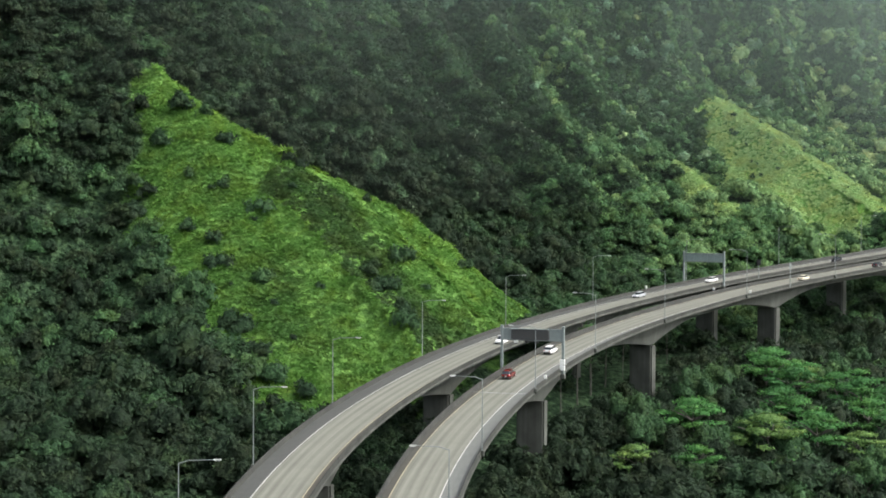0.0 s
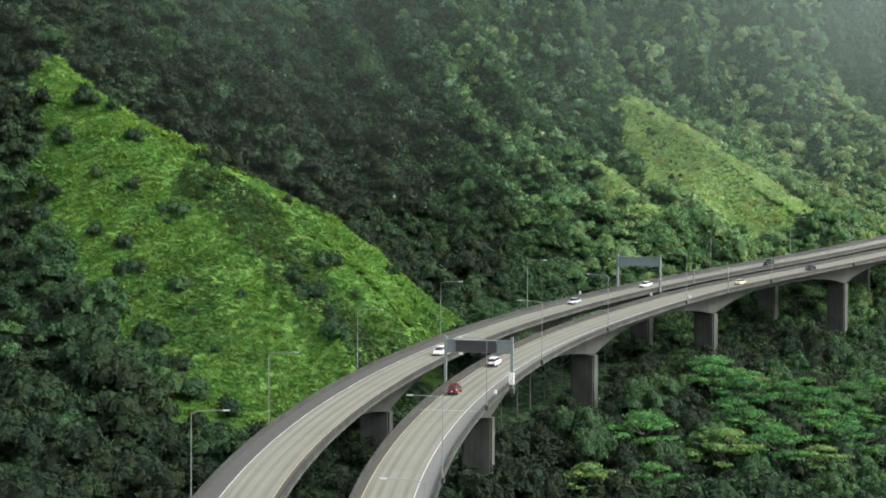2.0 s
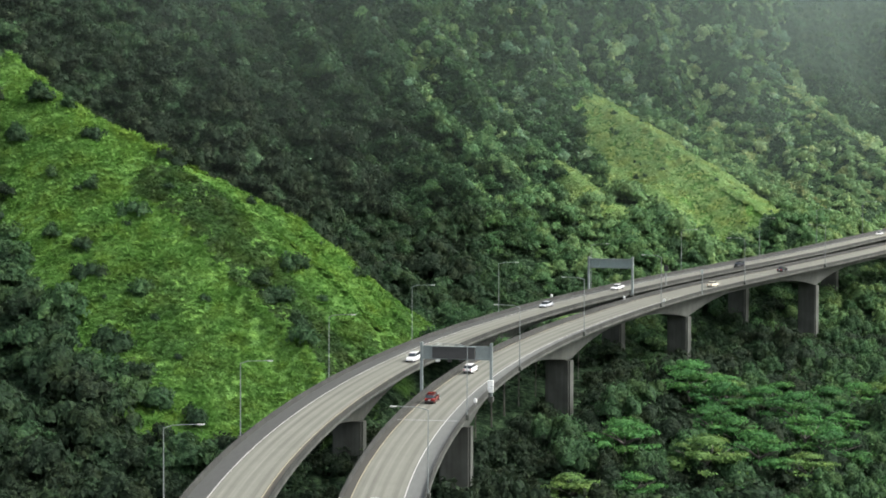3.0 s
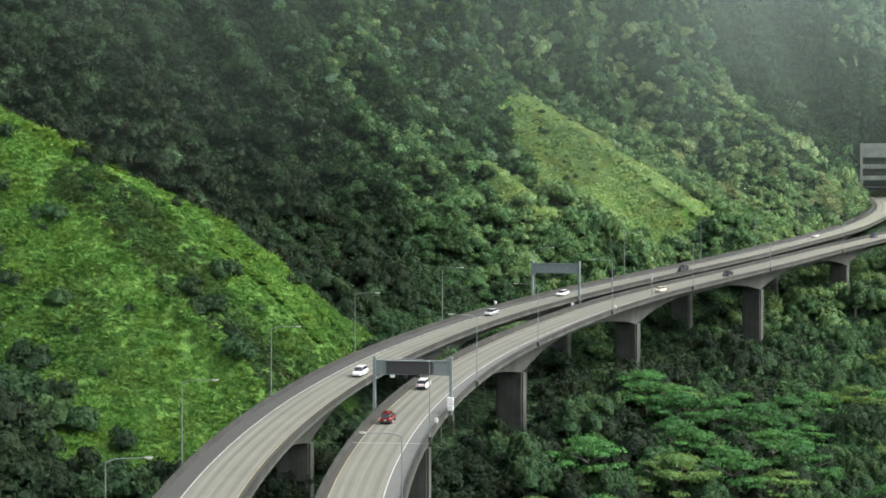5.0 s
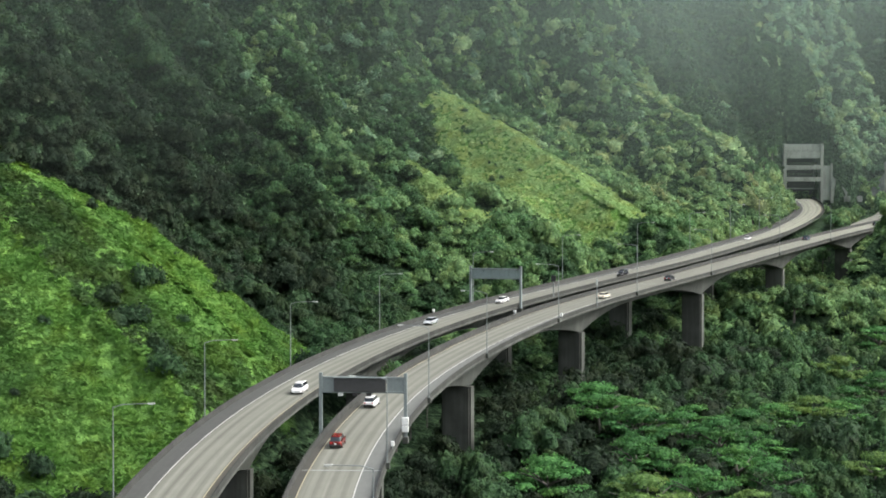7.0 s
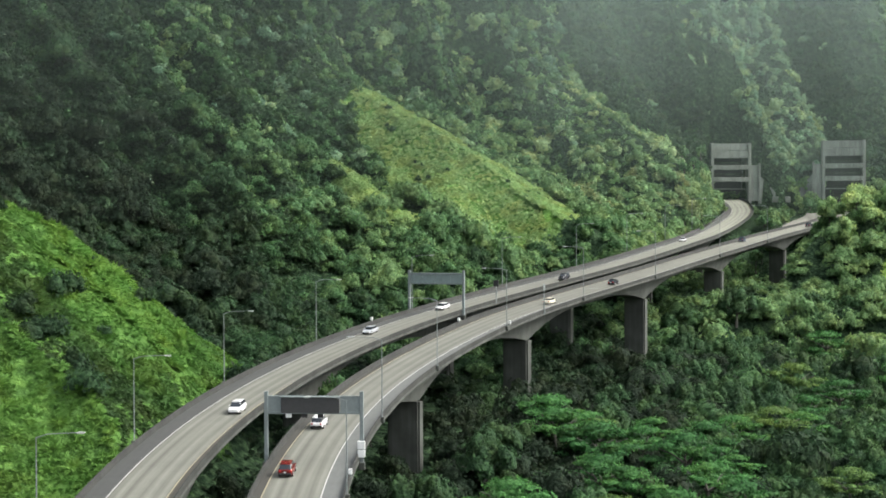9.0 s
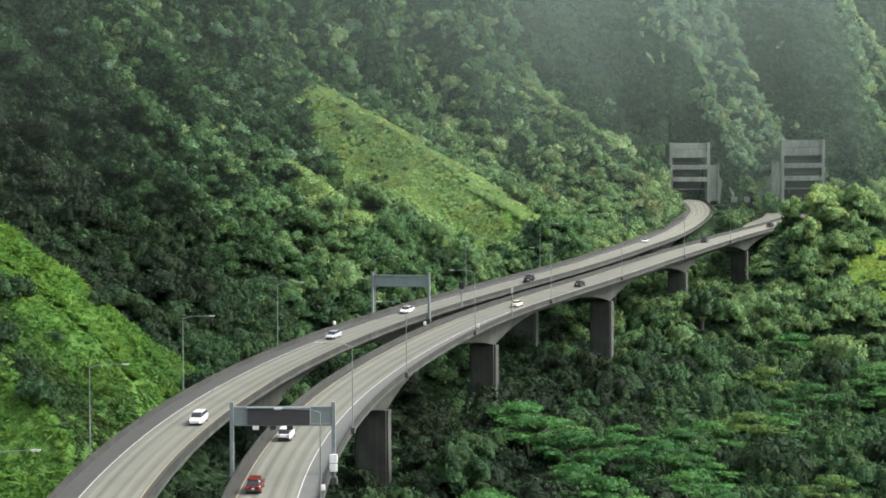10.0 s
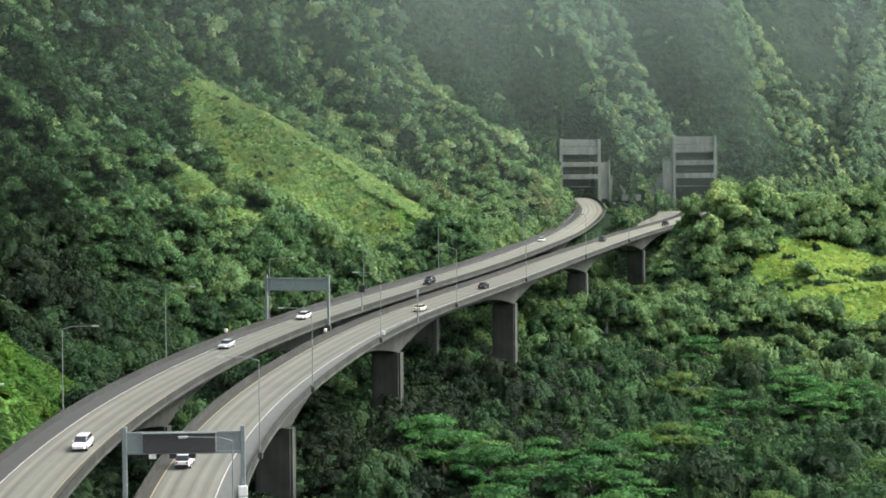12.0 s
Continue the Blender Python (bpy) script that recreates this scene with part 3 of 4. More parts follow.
def slope_lean(x, y, share):
    """Slopes along x and y, and the direction in which plants stand out: a share of the ground's normal, the rest upright."""
    sx, sy = (ground(x + 2, y) - ground(x - 2, y)) / 4, (ground(x, y + 2) - ground(x, y - 2)) / 4
    out = np.stack([-sx, -sy, np.ones(len(x))], 1)
    out /= np.linalg.norm(out, axis=1)[:, None]
    out = share * out + [0, 0, 1 - share]
    return sx, sy, out / np.linalg.norm(out, axis=1)[:, None]


# on the steepest faces the crowns hang out from the slope
sx, sy, hang = slope_lean(x, y, 0.7)
lean = np.clip(np.hypot(sx, sy) - 0.8, 0, 2.0) * 0.9 / (np.hypot(sx, sy) + 1e-6)
out_x, out_y = -sx * lean, -sy * lean
rad = np.where((y > 640) | (0.83 * x + 0.56 * y > 640), rng.uniform(2.4, 4.2, len(x)), rng.uniform(2.8, 5.2, len(x))) * np.where(rng.random(len(x)) < 0.12, 1.65, 1.0)
hgt = rad * np.where((y > 640) | (0.83 * x + 0.56 * y > 640), rng.uniform(0.7, 1.2, len(x)), rng.uniform(0.9, 1.45, len(x)))


def below_decks(x, y, top):
    """Places away from the roads, or low enough to stand under a deck."""
    ok = np.ones(len(x), bool)
    for line, lo, hi in ((left_line, -8.5, 10.0), (right_line, -9.5, 8.5)):
        off, h, st = line.near(x, y)
        ok &= (off < lo) | (off > hi) | (top < h - 8.5) | (st > line.length - 25)
        if line is right_line:
            ok &= (off < -34) | (off > lo) | (st > 712) | (top < h - 4 + 14 * np.clip((st - 600) / 40, 0, 1) * (off < -16))
    return ok


off, h, st = left_line.near(x, y)
off_r, h, st = right_line.near(x, y)
st_r = st
# low growth before the last pier of the valley road
low = (off_r > -45) & (off_r < -9) & (st_r > 590) & (st_r < 690) & (x < 0.59 * (y - 600) + 243)
rad, hgt = np.where(low, rad * 0.7, rad), np.where(low, hgt * 0.5, hgt)
keep = below_decks(x, y, g + 1.3 * hgt) & ~((off < 0) & (off_r > 0) & (st_r > 696) & (st_r < 788)) & ~((off < -3) & (off_r > 3) & (y < 440))
x, y, g, rad, hgt, out_x, out_y, hang = x[keep], y[keep], g[keep], rad[keep], hgt[keep], out_x[keep], out_y[keep], hang[keep]
u, v = -0.56 * x + 0.83 * y, 0.83 * x + 0.56 * y
off, h, st = left_line.near(x, y)
hill = off > 0
far = (y > 640) | (v > 640)
valley = (off < 0)
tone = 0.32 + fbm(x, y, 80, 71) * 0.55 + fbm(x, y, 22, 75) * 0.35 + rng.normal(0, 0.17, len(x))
# tints rise towards the valley head for haze, fall on the shaded near hillside
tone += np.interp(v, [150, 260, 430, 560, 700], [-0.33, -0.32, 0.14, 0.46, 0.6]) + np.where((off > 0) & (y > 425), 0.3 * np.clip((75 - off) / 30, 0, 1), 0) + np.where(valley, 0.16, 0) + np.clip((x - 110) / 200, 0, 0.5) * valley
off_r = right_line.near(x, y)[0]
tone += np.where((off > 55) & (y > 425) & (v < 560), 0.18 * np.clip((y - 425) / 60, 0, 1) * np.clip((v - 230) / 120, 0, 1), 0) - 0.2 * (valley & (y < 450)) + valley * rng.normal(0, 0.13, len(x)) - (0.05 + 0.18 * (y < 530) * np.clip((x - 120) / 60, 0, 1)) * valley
# shade under and beside the valley deck, painted into the leaf tint
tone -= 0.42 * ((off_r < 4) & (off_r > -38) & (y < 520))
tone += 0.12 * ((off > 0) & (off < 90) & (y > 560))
# the strong light around the knoll is put into the leaf tint
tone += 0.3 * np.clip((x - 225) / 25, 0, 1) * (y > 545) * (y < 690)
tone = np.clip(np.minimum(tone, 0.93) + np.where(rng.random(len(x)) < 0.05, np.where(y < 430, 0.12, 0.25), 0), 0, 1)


def crest_distance(x, y, places):
    """Distance in the plan from the nearest point of a crest line."""
    best = np.full(len(x), 999.0)
    for (x0, y0, z0), (x1, y1, z1) in zip(places, places[1:]):
        dx, dy = x1 - x0, y1 - y0
        along = np.clip(((x - x0) * dx + (y - y0) * dy) / (dx * dx + dy * dy), 0, 1)
        best = np.minimum(best, np.hypot(x - x0 - along * dx, y - y0 - along * dy))
    return best


# lit ribs and dark ravines of the cliff, put into the tree tints
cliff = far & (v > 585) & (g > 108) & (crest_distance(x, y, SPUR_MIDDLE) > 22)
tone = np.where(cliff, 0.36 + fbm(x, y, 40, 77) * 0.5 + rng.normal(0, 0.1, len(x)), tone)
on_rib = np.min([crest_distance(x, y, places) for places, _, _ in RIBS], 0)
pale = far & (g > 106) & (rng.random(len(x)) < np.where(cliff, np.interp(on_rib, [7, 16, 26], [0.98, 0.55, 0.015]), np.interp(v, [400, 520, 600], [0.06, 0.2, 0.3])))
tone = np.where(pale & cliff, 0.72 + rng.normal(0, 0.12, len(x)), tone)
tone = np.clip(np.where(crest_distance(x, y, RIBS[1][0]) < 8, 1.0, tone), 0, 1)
olive = far & ~pale & ~cliff & (off > 0) & (off < 70) & (fbm(x, y, 26, 83) > 0.02) & (rng.random(len(x)) < 0.3)
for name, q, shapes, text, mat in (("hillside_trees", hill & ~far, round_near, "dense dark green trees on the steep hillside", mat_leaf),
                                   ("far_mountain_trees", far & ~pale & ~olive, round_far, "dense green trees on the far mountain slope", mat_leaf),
                                   ("pale_mountain_trees", pale, round_far, "grey-green trees on the far cliffs, leaves paled for haze", mat_leaf_pale),
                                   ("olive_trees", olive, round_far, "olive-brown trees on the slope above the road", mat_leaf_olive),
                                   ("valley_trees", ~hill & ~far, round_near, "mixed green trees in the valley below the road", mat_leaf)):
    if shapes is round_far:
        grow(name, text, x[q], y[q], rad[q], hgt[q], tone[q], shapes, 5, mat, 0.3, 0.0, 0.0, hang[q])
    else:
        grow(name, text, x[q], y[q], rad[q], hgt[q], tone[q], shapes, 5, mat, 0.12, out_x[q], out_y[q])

# bushes and young trees on the grass slopes
x, y = scatter(-90, 350, 330, 710, 5.0, 21)
q = grassy(x, y) & below_decks(x, y, ground(x, y) + 4) & (rng.random(len(x)) < 0.04 + 0.25 * (fbm(x, y, 30, 17) > 0.2) + 0.1 * (y > 560) * (x < 240) - 0.2 * (x > 240))
x, y = x[q], y[q]
rad = rng.uniform(0.7, 2.0, len(x)) * np.where(x > 240, 1.6, 1.0)
CLUMPS = [(-56, 430, 2.5), (-46, 410, 3.2), (-36, 427, 4.2), (-26, 418, 1.9), (-55, 417, 1.9), (-63, 406, 2.1), (-55, 401, 2.1), (-53, 391, 2.8), (-42, 386, 3.0), (-14, 390, 3.7), (-10, 401, 3.1), (-16, 395, 2.8), (-29, 354, 2.7),
          (5, 421, 1.9), (-56, 375, 4.8), (-48, 371, 4.3), (-50, 362, 5.2), (-43, 358, 4.0), (-64, 387, 3.8), (-42, 363, 3.3), (-36, 357, 3.2), (-10, 384, 2.6), (-9, 372, 2.8), (-8, 378, 2.4), (-73, 408, 3.0), (-68, 398, 3.4), (-71, 442, 3.2), (-75, 433, 2.7), (-63, 437, 2.4), (-65, 420, 2.3), (-60, 441, 2.0)]
CLUMPS += [(252 + 2.7 * k, 562.5 - 0.9 * k + 1.2 * math.sin(k * 2.1), 1.5 + 0.5 * math.sin(k * 1.7)) for k in range(15)]
CLUMPS += [(265, 571, 1.6), (262, 576, 2.0)]
x, y = np.concatenate([x, [c[0] for c in CLUMPS]]), np.concatenate([y, [c[1] for c in CLUMPS]])
rad = np.concatenate([rad, [1.45 * c[2] for c in CLUMPS]])
grow("slope_bushes", "dark green bushes scattered over the grass slopes", x, y, rad, rad * rng.uniform(1.0, 1.5, len(x)), np.clip(rng.normal(0.32, 0.13, len(x)), 0, 1), shrub, 6, mat_leaf)

# low undergrowth that closes the gaps between the trees
x, y = scatter(-200, 460, 240, 860, 1.7, 29)
q = in_sight(x, y) & ~grassy(x, y)
x, y = x[q], y[q]
g = ground(x, y)
q = (g < 97 + 0.132 * y) & below_decks(x, y, g + 2) & ~((left_line.near(x, y)[0] < -3) & (right_line.near(x, y)[0] > -5) & ((y < 440) | (right_line.near(x, y)[2] > 700)))
x, y, g = x[q], y[q], g[q]
r = np.random.default_rng(8)
nrm = np.stack([r.normal(0, 0.6, len(x)), r.normal(-0.3, 0.6, len(x)), np.full(len(x), 0.8)], 1)
nrm /= np.linalg.norm(nrm, axis=1)[:, None]
gv, gf = leaf_cards(np.stack([x, y, g + r.uniform(0.1, 1.6, len(x))], 1), nrm, 0.85, r)
# undergrowth too is lightened with distance for haze
tone = np.clip(0.25 + fbm(x, y, 30, 63) * 0.5 + np.interp(0.83 * x + 0.56 * y, [260, 560], [-0.1, 0.3]), 0, 1)
tagged(new("undergrowth", mesh_from("undergrowth", gv, gf, [mat_leaf], np.repeat(tone, 4))), "low dark green undergrowth between the trees", "undergrowth", "", "stuff")

# tall grass: overlapping leaning tussocks, each a low mound covered with blades
def tussock(seed, blades=26, broad=1.0):
    r = np.random.default_rng(seed)
    mound, mf = tuft(0, 0, -0.1, 0.85, 0.55, r)
    d = r.normal(size=(blades, 3))
    d[:, 2] = np.abs(d[:, 2]) * 0.8 + 0.1
    d /= np.linalg.norm(d, axis=1)[:, None]
    side = np.cross(d, r.normal(size=(blades, 3)))
    side /= np.linalg.norm(side, axis=1)[:, None]
    tip = d * r.uniform(1.0, 1.5, blades)[:, None] + [0, 0, -0.12]
    foot, wide = d * 0.4, side * broad * r.uniform(0.12, 0.26, blades)[:, None]
    bv = np.stack([foot - wide, foot + wide, tip], 1).reshape(-1, 3)
    return np.concatenate([mound, bv]), np.concatenate([mf, np.arange(3 * blades).reshape(-1, 3) + len(mound)])


x, y = scatter(-90, 350, 330, 710, 1.3, 23)
q = grassy(x, y) & below_decks(x, y, ground(x, y) + 1)
x, y = x[q], y[q]
r = np.random.default_rng(3)
# far grass lightened for haze, knoll grass raised to a sunlit colour
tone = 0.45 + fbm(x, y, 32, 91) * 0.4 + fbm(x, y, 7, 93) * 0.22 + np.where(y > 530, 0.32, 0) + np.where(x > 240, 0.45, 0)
near_crest, beyond = np.full(len(x), 99.0), np.zeros(len(x), bool)
for (x0, y0, z0), (x1, y1, z1) in zip(SPUR_MINOR, SPUR_MINOR[1:]):
    dx, dy = x1 - x0, y1 - y0
    along = ((x - x0) * dx + (y - y0) * dy) / (dx * dx + dy * dy)
    d = np.hypot(x - x0 - np.clip(along, 0, 1) * dx, y - y0 - np.clip(along, 0, 1) * dy)
    beyond = np.where(d < near_crest, ((x - x0) * dy - (y - y0) * dx) < 0, beyond)
    near_crest = np.minimum(near_crest, d)
# bright crest rims and the shaded dip beyond, put into the grass tone
tone = tone + np.where(beyond, -0.25 * (near_crest < 14), 0.3 * np.exp(-(near_crest / 11) ** 2))
tone += 0.3 * np.exp(-(crest_distance(x, y, SPUR_NEAR) / 5) ** 2)
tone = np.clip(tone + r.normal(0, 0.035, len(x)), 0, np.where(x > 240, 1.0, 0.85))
size = r.uniform(0.7, 1.05, len(x)) * (1.05 + 1.0 * np.clip(fbm(x, y, 4, 57, 2), -0.2, 0.6))
tussocks = [tussock(200 + k) for k in range(8)]
stand = slope_lean(x, y, 0.8)[2]
hummocks = [tussock(220 + k, 64, 0.55) for k in range(6)]
big = (r.random(len(x)) < 0.085) & (fbm(x, y, 11, 95) > -0.12)
for q, text, mat in (((y < 530), "bright green tall grass on the steep spur", mat_grass_blade), ((y >= 530) & (x < 240), "pale green grass on the far spur, partly paled for haze", mat_grass_pale), ((x > 240), "yellow-green grass on the knoll, coloured as if sunlit", mat_grass_blade)):
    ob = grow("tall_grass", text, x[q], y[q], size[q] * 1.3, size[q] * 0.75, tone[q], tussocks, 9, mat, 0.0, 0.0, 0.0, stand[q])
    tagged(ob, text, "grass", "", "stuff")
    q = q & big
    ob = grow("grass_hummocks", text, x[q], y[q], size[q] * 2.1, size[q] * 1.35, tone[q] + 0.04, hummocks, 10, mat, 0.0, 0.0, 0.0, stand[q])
    tagged(ob, "rounded hummocks of " + text, "grass", "", "stuff")


# ---- single trees in the valley and between the decks ----
def limb(bm, a, b, r0, r1):
    d = b - a
    m = Matrix.Translation((a + b) / 2) @ d.to_track_quat("Z", "Y").to_matrix().to_4x4()
    bmesh.ops.create_cone(bm, cap_ends=False, segments=6, radius1=r0, radius2=r1, depth=d.length, matrix=m)


def tree_meshes(kind, cards, size, seed, height, width, bare, leaves=None):
    """A trunk mesh and a crown mesh in metres, standing on z = 0; bare: the share of the height below the crown."""
    r = random.Random(seed)
    v, f = crown(kind, cards, size, seed)
    low, top = 0.3, 1.35
    cv = v * [width / 2, width / 2, height * (1 - bare) / (top - low)] + [0, 0, height * bare - low * height * (1 - bare) / (top - low)]
    cr = mesh_from("crown", cv, f, [leaves or mat_leaf], np.full(len(cv), 0.5), True)
    bm = bmesh.new()
    fork = Vector((r.uniform(-0.4, 0.4), r.uniform(-0.4, 0.4), height * (bare + 0.1)))
    limb(bm, Vector((0, 0, -3)), Vector((0, 0, 0.4)), 0.5, 0.36)
    limb(bm, Vector((0, 0, 0.4)), fork, 0.36, 0.26)
    for k in range(7):
        a = k * 0.9 + r.uniform(-0.3, 0.3)
        reach = width * r.uniform(0.26, 0.4)
        mid = fork + Vector((math.cos(a) * reach * 0.5, math.sin(a) * reach * 0.5, height * 0.11))
        limb(bm, fork, mid, 0.2, 0.13)
        limb(bm, mid, mid + Vector((math.cos(a + 0.3) * reach * 0.5, math.sin(a + 0.3) * reach * 0.5, height * 0.08)), 0.13, 0.05)
    tr = bpy.data.meshes.new("trunk")
    bm.to_mesh(tr)
    bm.free()
    tr.materials.append(mat_bark)
    return tr, cr


def tint_crown(me, value):
    c = me.copy()
    c.attributes["tint"].data.foreach_set("value", np.full(len(c.vertices), value, np.float32))
    return c


def plant(root_name, trunk, crown_mesh, m, label, group):
    root = tagged(new(root_name), label, "tree", group)
    part("trunk", trunk, None, root)
    part("crown", crown_mesh, None, root)
    root.matrix_basis = m
    return root


spreading = [tree_meshes("layered", 1000, 0.055, 80 + k, 13.0, 15.0, 0.35, mat_leaf_fresh) for k in range(4)]
bushy = [tree_meshes("round", 620, 0.06, 90 + k, 10.0, 10.0, 0.15) for k in range(3)]
SPREAD_TINTS = [0.64, 0.75, 0.83, 0.9]
kinds = []
for tr, cr in spreading:
    for tint in SPREAD_TINTS:
        kinds.append((tr, tint_crown(cr, tint), "tall spreading tree with flat layers of %s leaves" % ("yellowish" if tint > 0.85 else "fresh green"), "spreading trees in the valley"))
for tr, cr in bushy:
    for tint in (0.45, 0.62):
        kinds.append((tr, tint_crown(cr, tint), "bushy dark green tree in the valley woods", "bushy trees in the valley"))
rt = random.Random(12)
x, y = scatter(35, 230, 335, 560, 10.5, 41)
off, h, st = right_line.near(x, y)
g = ground(x, y)
for px, py, pz, po in zip(x, y, g, off):
    if po > -10.5 or po < -120 or (po > -34 and pz + 12.5 > right_line.at(right_line.station(px, py)).z - 3):
        continue
    layered_here = rt.random() < (0.55 if py < 440 and po > -60 else 0.08)
    tr, cr, label, group = kinds[rt.randrange(0, 16)] if layered_here else kinds[rt.randrange(16, len(kinds))]
    q = rt.uniform(0.7, 1.1)
    if po > -18:
        tr, cr, label, group = kinds[rt.randrange(16, len(kinds), 2)]
        q = rt.uniform(0.9, 1.25)
    plant("tree", tr, cr, pose(px, py, pz - 0.3, rt.uniform(-4, 4), rt.uniform(-4, 4), rt.uniform(0, 360)) @ Matrix.Diagonal((q, q, q * rt.uniform(0.85, 1.05), 1)), label, group)
slender = tree_meshes("round", 520, 0.07, 140, 20.0, 12.0, 0.6)
slender = (slender[0], tint_crown(slender[1], 0.72))
# the young tree and its neighbours that grow up between the decks
for s, o, q, top in ((335, 8.6, 0.6, 2.6), (327, 8.4, 0.5, -0.6), (343, 8.4, 0.44, 0.2), (352, 8.0, 0.32, -0.8), (364, 7.6, 0.3, -0.4), (318, 8.6, 0.4, -0.5), (376, 7.2, 0.3, -0.6), (690, 10.5, 0.6, 3.5), (700, 11.5, 0.55, 4.0), (678, 9.5, 0.4, 2.0)):
    p = right_line.at(s, o)
    base = float(ground([p.x], [p.y])[0])
    tr, cr = slender
    zs = (p.z + top - base) / 20 if s < 400 else q
    q = q if s < 400 else q * 0.9
    plant("tree", tr, cr, pose(p.x, p.y, base - 0.3, 0, 0, s * 37 % 360) @ Matrix.Diagonal((q, q, max(zs, q * 0.45), 1)), "slender green tree growing up between the two decks", "trees between the decks")
tall = [tree_meshes("round", 700, 0.06, 130 + k, 20.0, 15.0, 0.42, mat_leaf_bright) for k in range(3)]
# big trees on the knoll beside the end of the valley road, and on its verges
for k, (px, py, top, q) in enumerate(((254, 608, 99, 1.2), (259, 599, 101, 1.2), (265, 607, 104, 1.3), (272, 600, 103, 1.2), (280, 605, 101, 1.2), (289, 600, 99, 1.1), (299, 605, 99, 1.2),
                                      (250, 591, 92, 1.0), (260, 590, 95, 0.9), (309, 600, 100, 1.1), (322, 604, 102, 1.2), (337, 601, 101, 1.2))):
    tr, cr = tall[k % 3]
    base = float(ground([px], [py])[0]) - 0.5
    size = (top - base) / 20.0
    wide = max(size, 0.62 * q)
    plant("tree", tr, tint_crown(cr, (0.84, 0.95, 1.0)[k * 5 % 3]), pose(px, py, base, 0, 0, k * 71) @ Matrix.Diagonal((wide, wide, size, 1)), "broad bright green tree beside the road end", "trees by the road end")
for k, (s, o, q) in enumerate(((792, 13.5, 1.0), (712, 12.0, 0.5), (722, 14.5, 0.62), (732, 17, 0.55), (742, 16.5, 0.4), (757, 20, 0.5), (770, 21, 0.55), (764, 26, 0.5), (750, 24, 0.4), (778, 27, 0.5), (742, -14, 0.8), (756, -14, 0.9), (770, -15, 1.0), (784, -16, 1.1))):
    p = right_line.at(s, o)
    tr, cr, label, group = kinds[17 + 2 * (k % 3)]
    plant("tree", tr, tint_crown(cr, (0.8, 0.92, 1.0)[k * 5 % 3]), pose(p.x, p.y, float(ground([p.x], [p.y])[0]) - 0.3, 0, 0, k * 71) @ Matrix.Diagonal((q, q, q, 1)), "broad bright green tree beside the road end", "trees by the road end")
for k, (px, py, q) in enumerate(((259, 620, 1.2), (265, 624, 1.25), (256, 612, 0.95))):
    tr, cr, label, group = kinds[17 + 2 * (k % 3)]
    plant("tree", tr, tint_crown(cr, (0.86, 0.92, 0.8)[k]), pose(px, py, float(ground([px], [py])[0]) - 0.3, 0, 0, k * 57) @ Matrix.Diagonal((q, q, q, 1)), "broad bright green tree beside the road end", "trees by the road end")
for k, (px, py, q) in enumerate(((270, 690, 0.85), (275, 695, 0.75), (265, 682, 0.6), (279, 701, 0.7), (260, 674, 0.5), (284, 705, 0.6))):
    tr, cr, label, group = kinds[17 + 2 * (k % 3)]
    plant("tree", tr, tint_crown(cr, (0.66, 0.74, 0.82)[k % 3]), pose(px, py, float(ground([px], [py])[0]) - 0.3, 0, 0, k * 83) @ Matrix.Diagonal((q, q, q * 0.9, 1)), "leafy green tree between the two road ends", "trees between the road ends")
# slim pale-stemmed trees along the bend before the tunnel
slim = [tree_meshes("round", 260, 0.09, 110 + k, 12.0, 6.0, 0.42) for k in range(2)]
slim = [(tr, tint_crown(cr, 0.8)) for tr, cr in slim]
for k, s in enumerate((712, 724, 733, 744, 752, 763, 772, 786)):
    p = left_line.at(s, 12.0 + (k * 7 % 5))
    tr, cr = slim[k % 2]
    q = 0.8 + 0.06 * (k * 3 % 5)
    plant("tree", tr, cr, pose(p.x, p.y, float(ground([p.x], [p.y])[0]) - 0.2, 0, 0, k * 77) @ Matrix.Diagonal((q, q, q, 1)), "slim young tree with a bare pale stem beside the road", "slim trees by the bend")

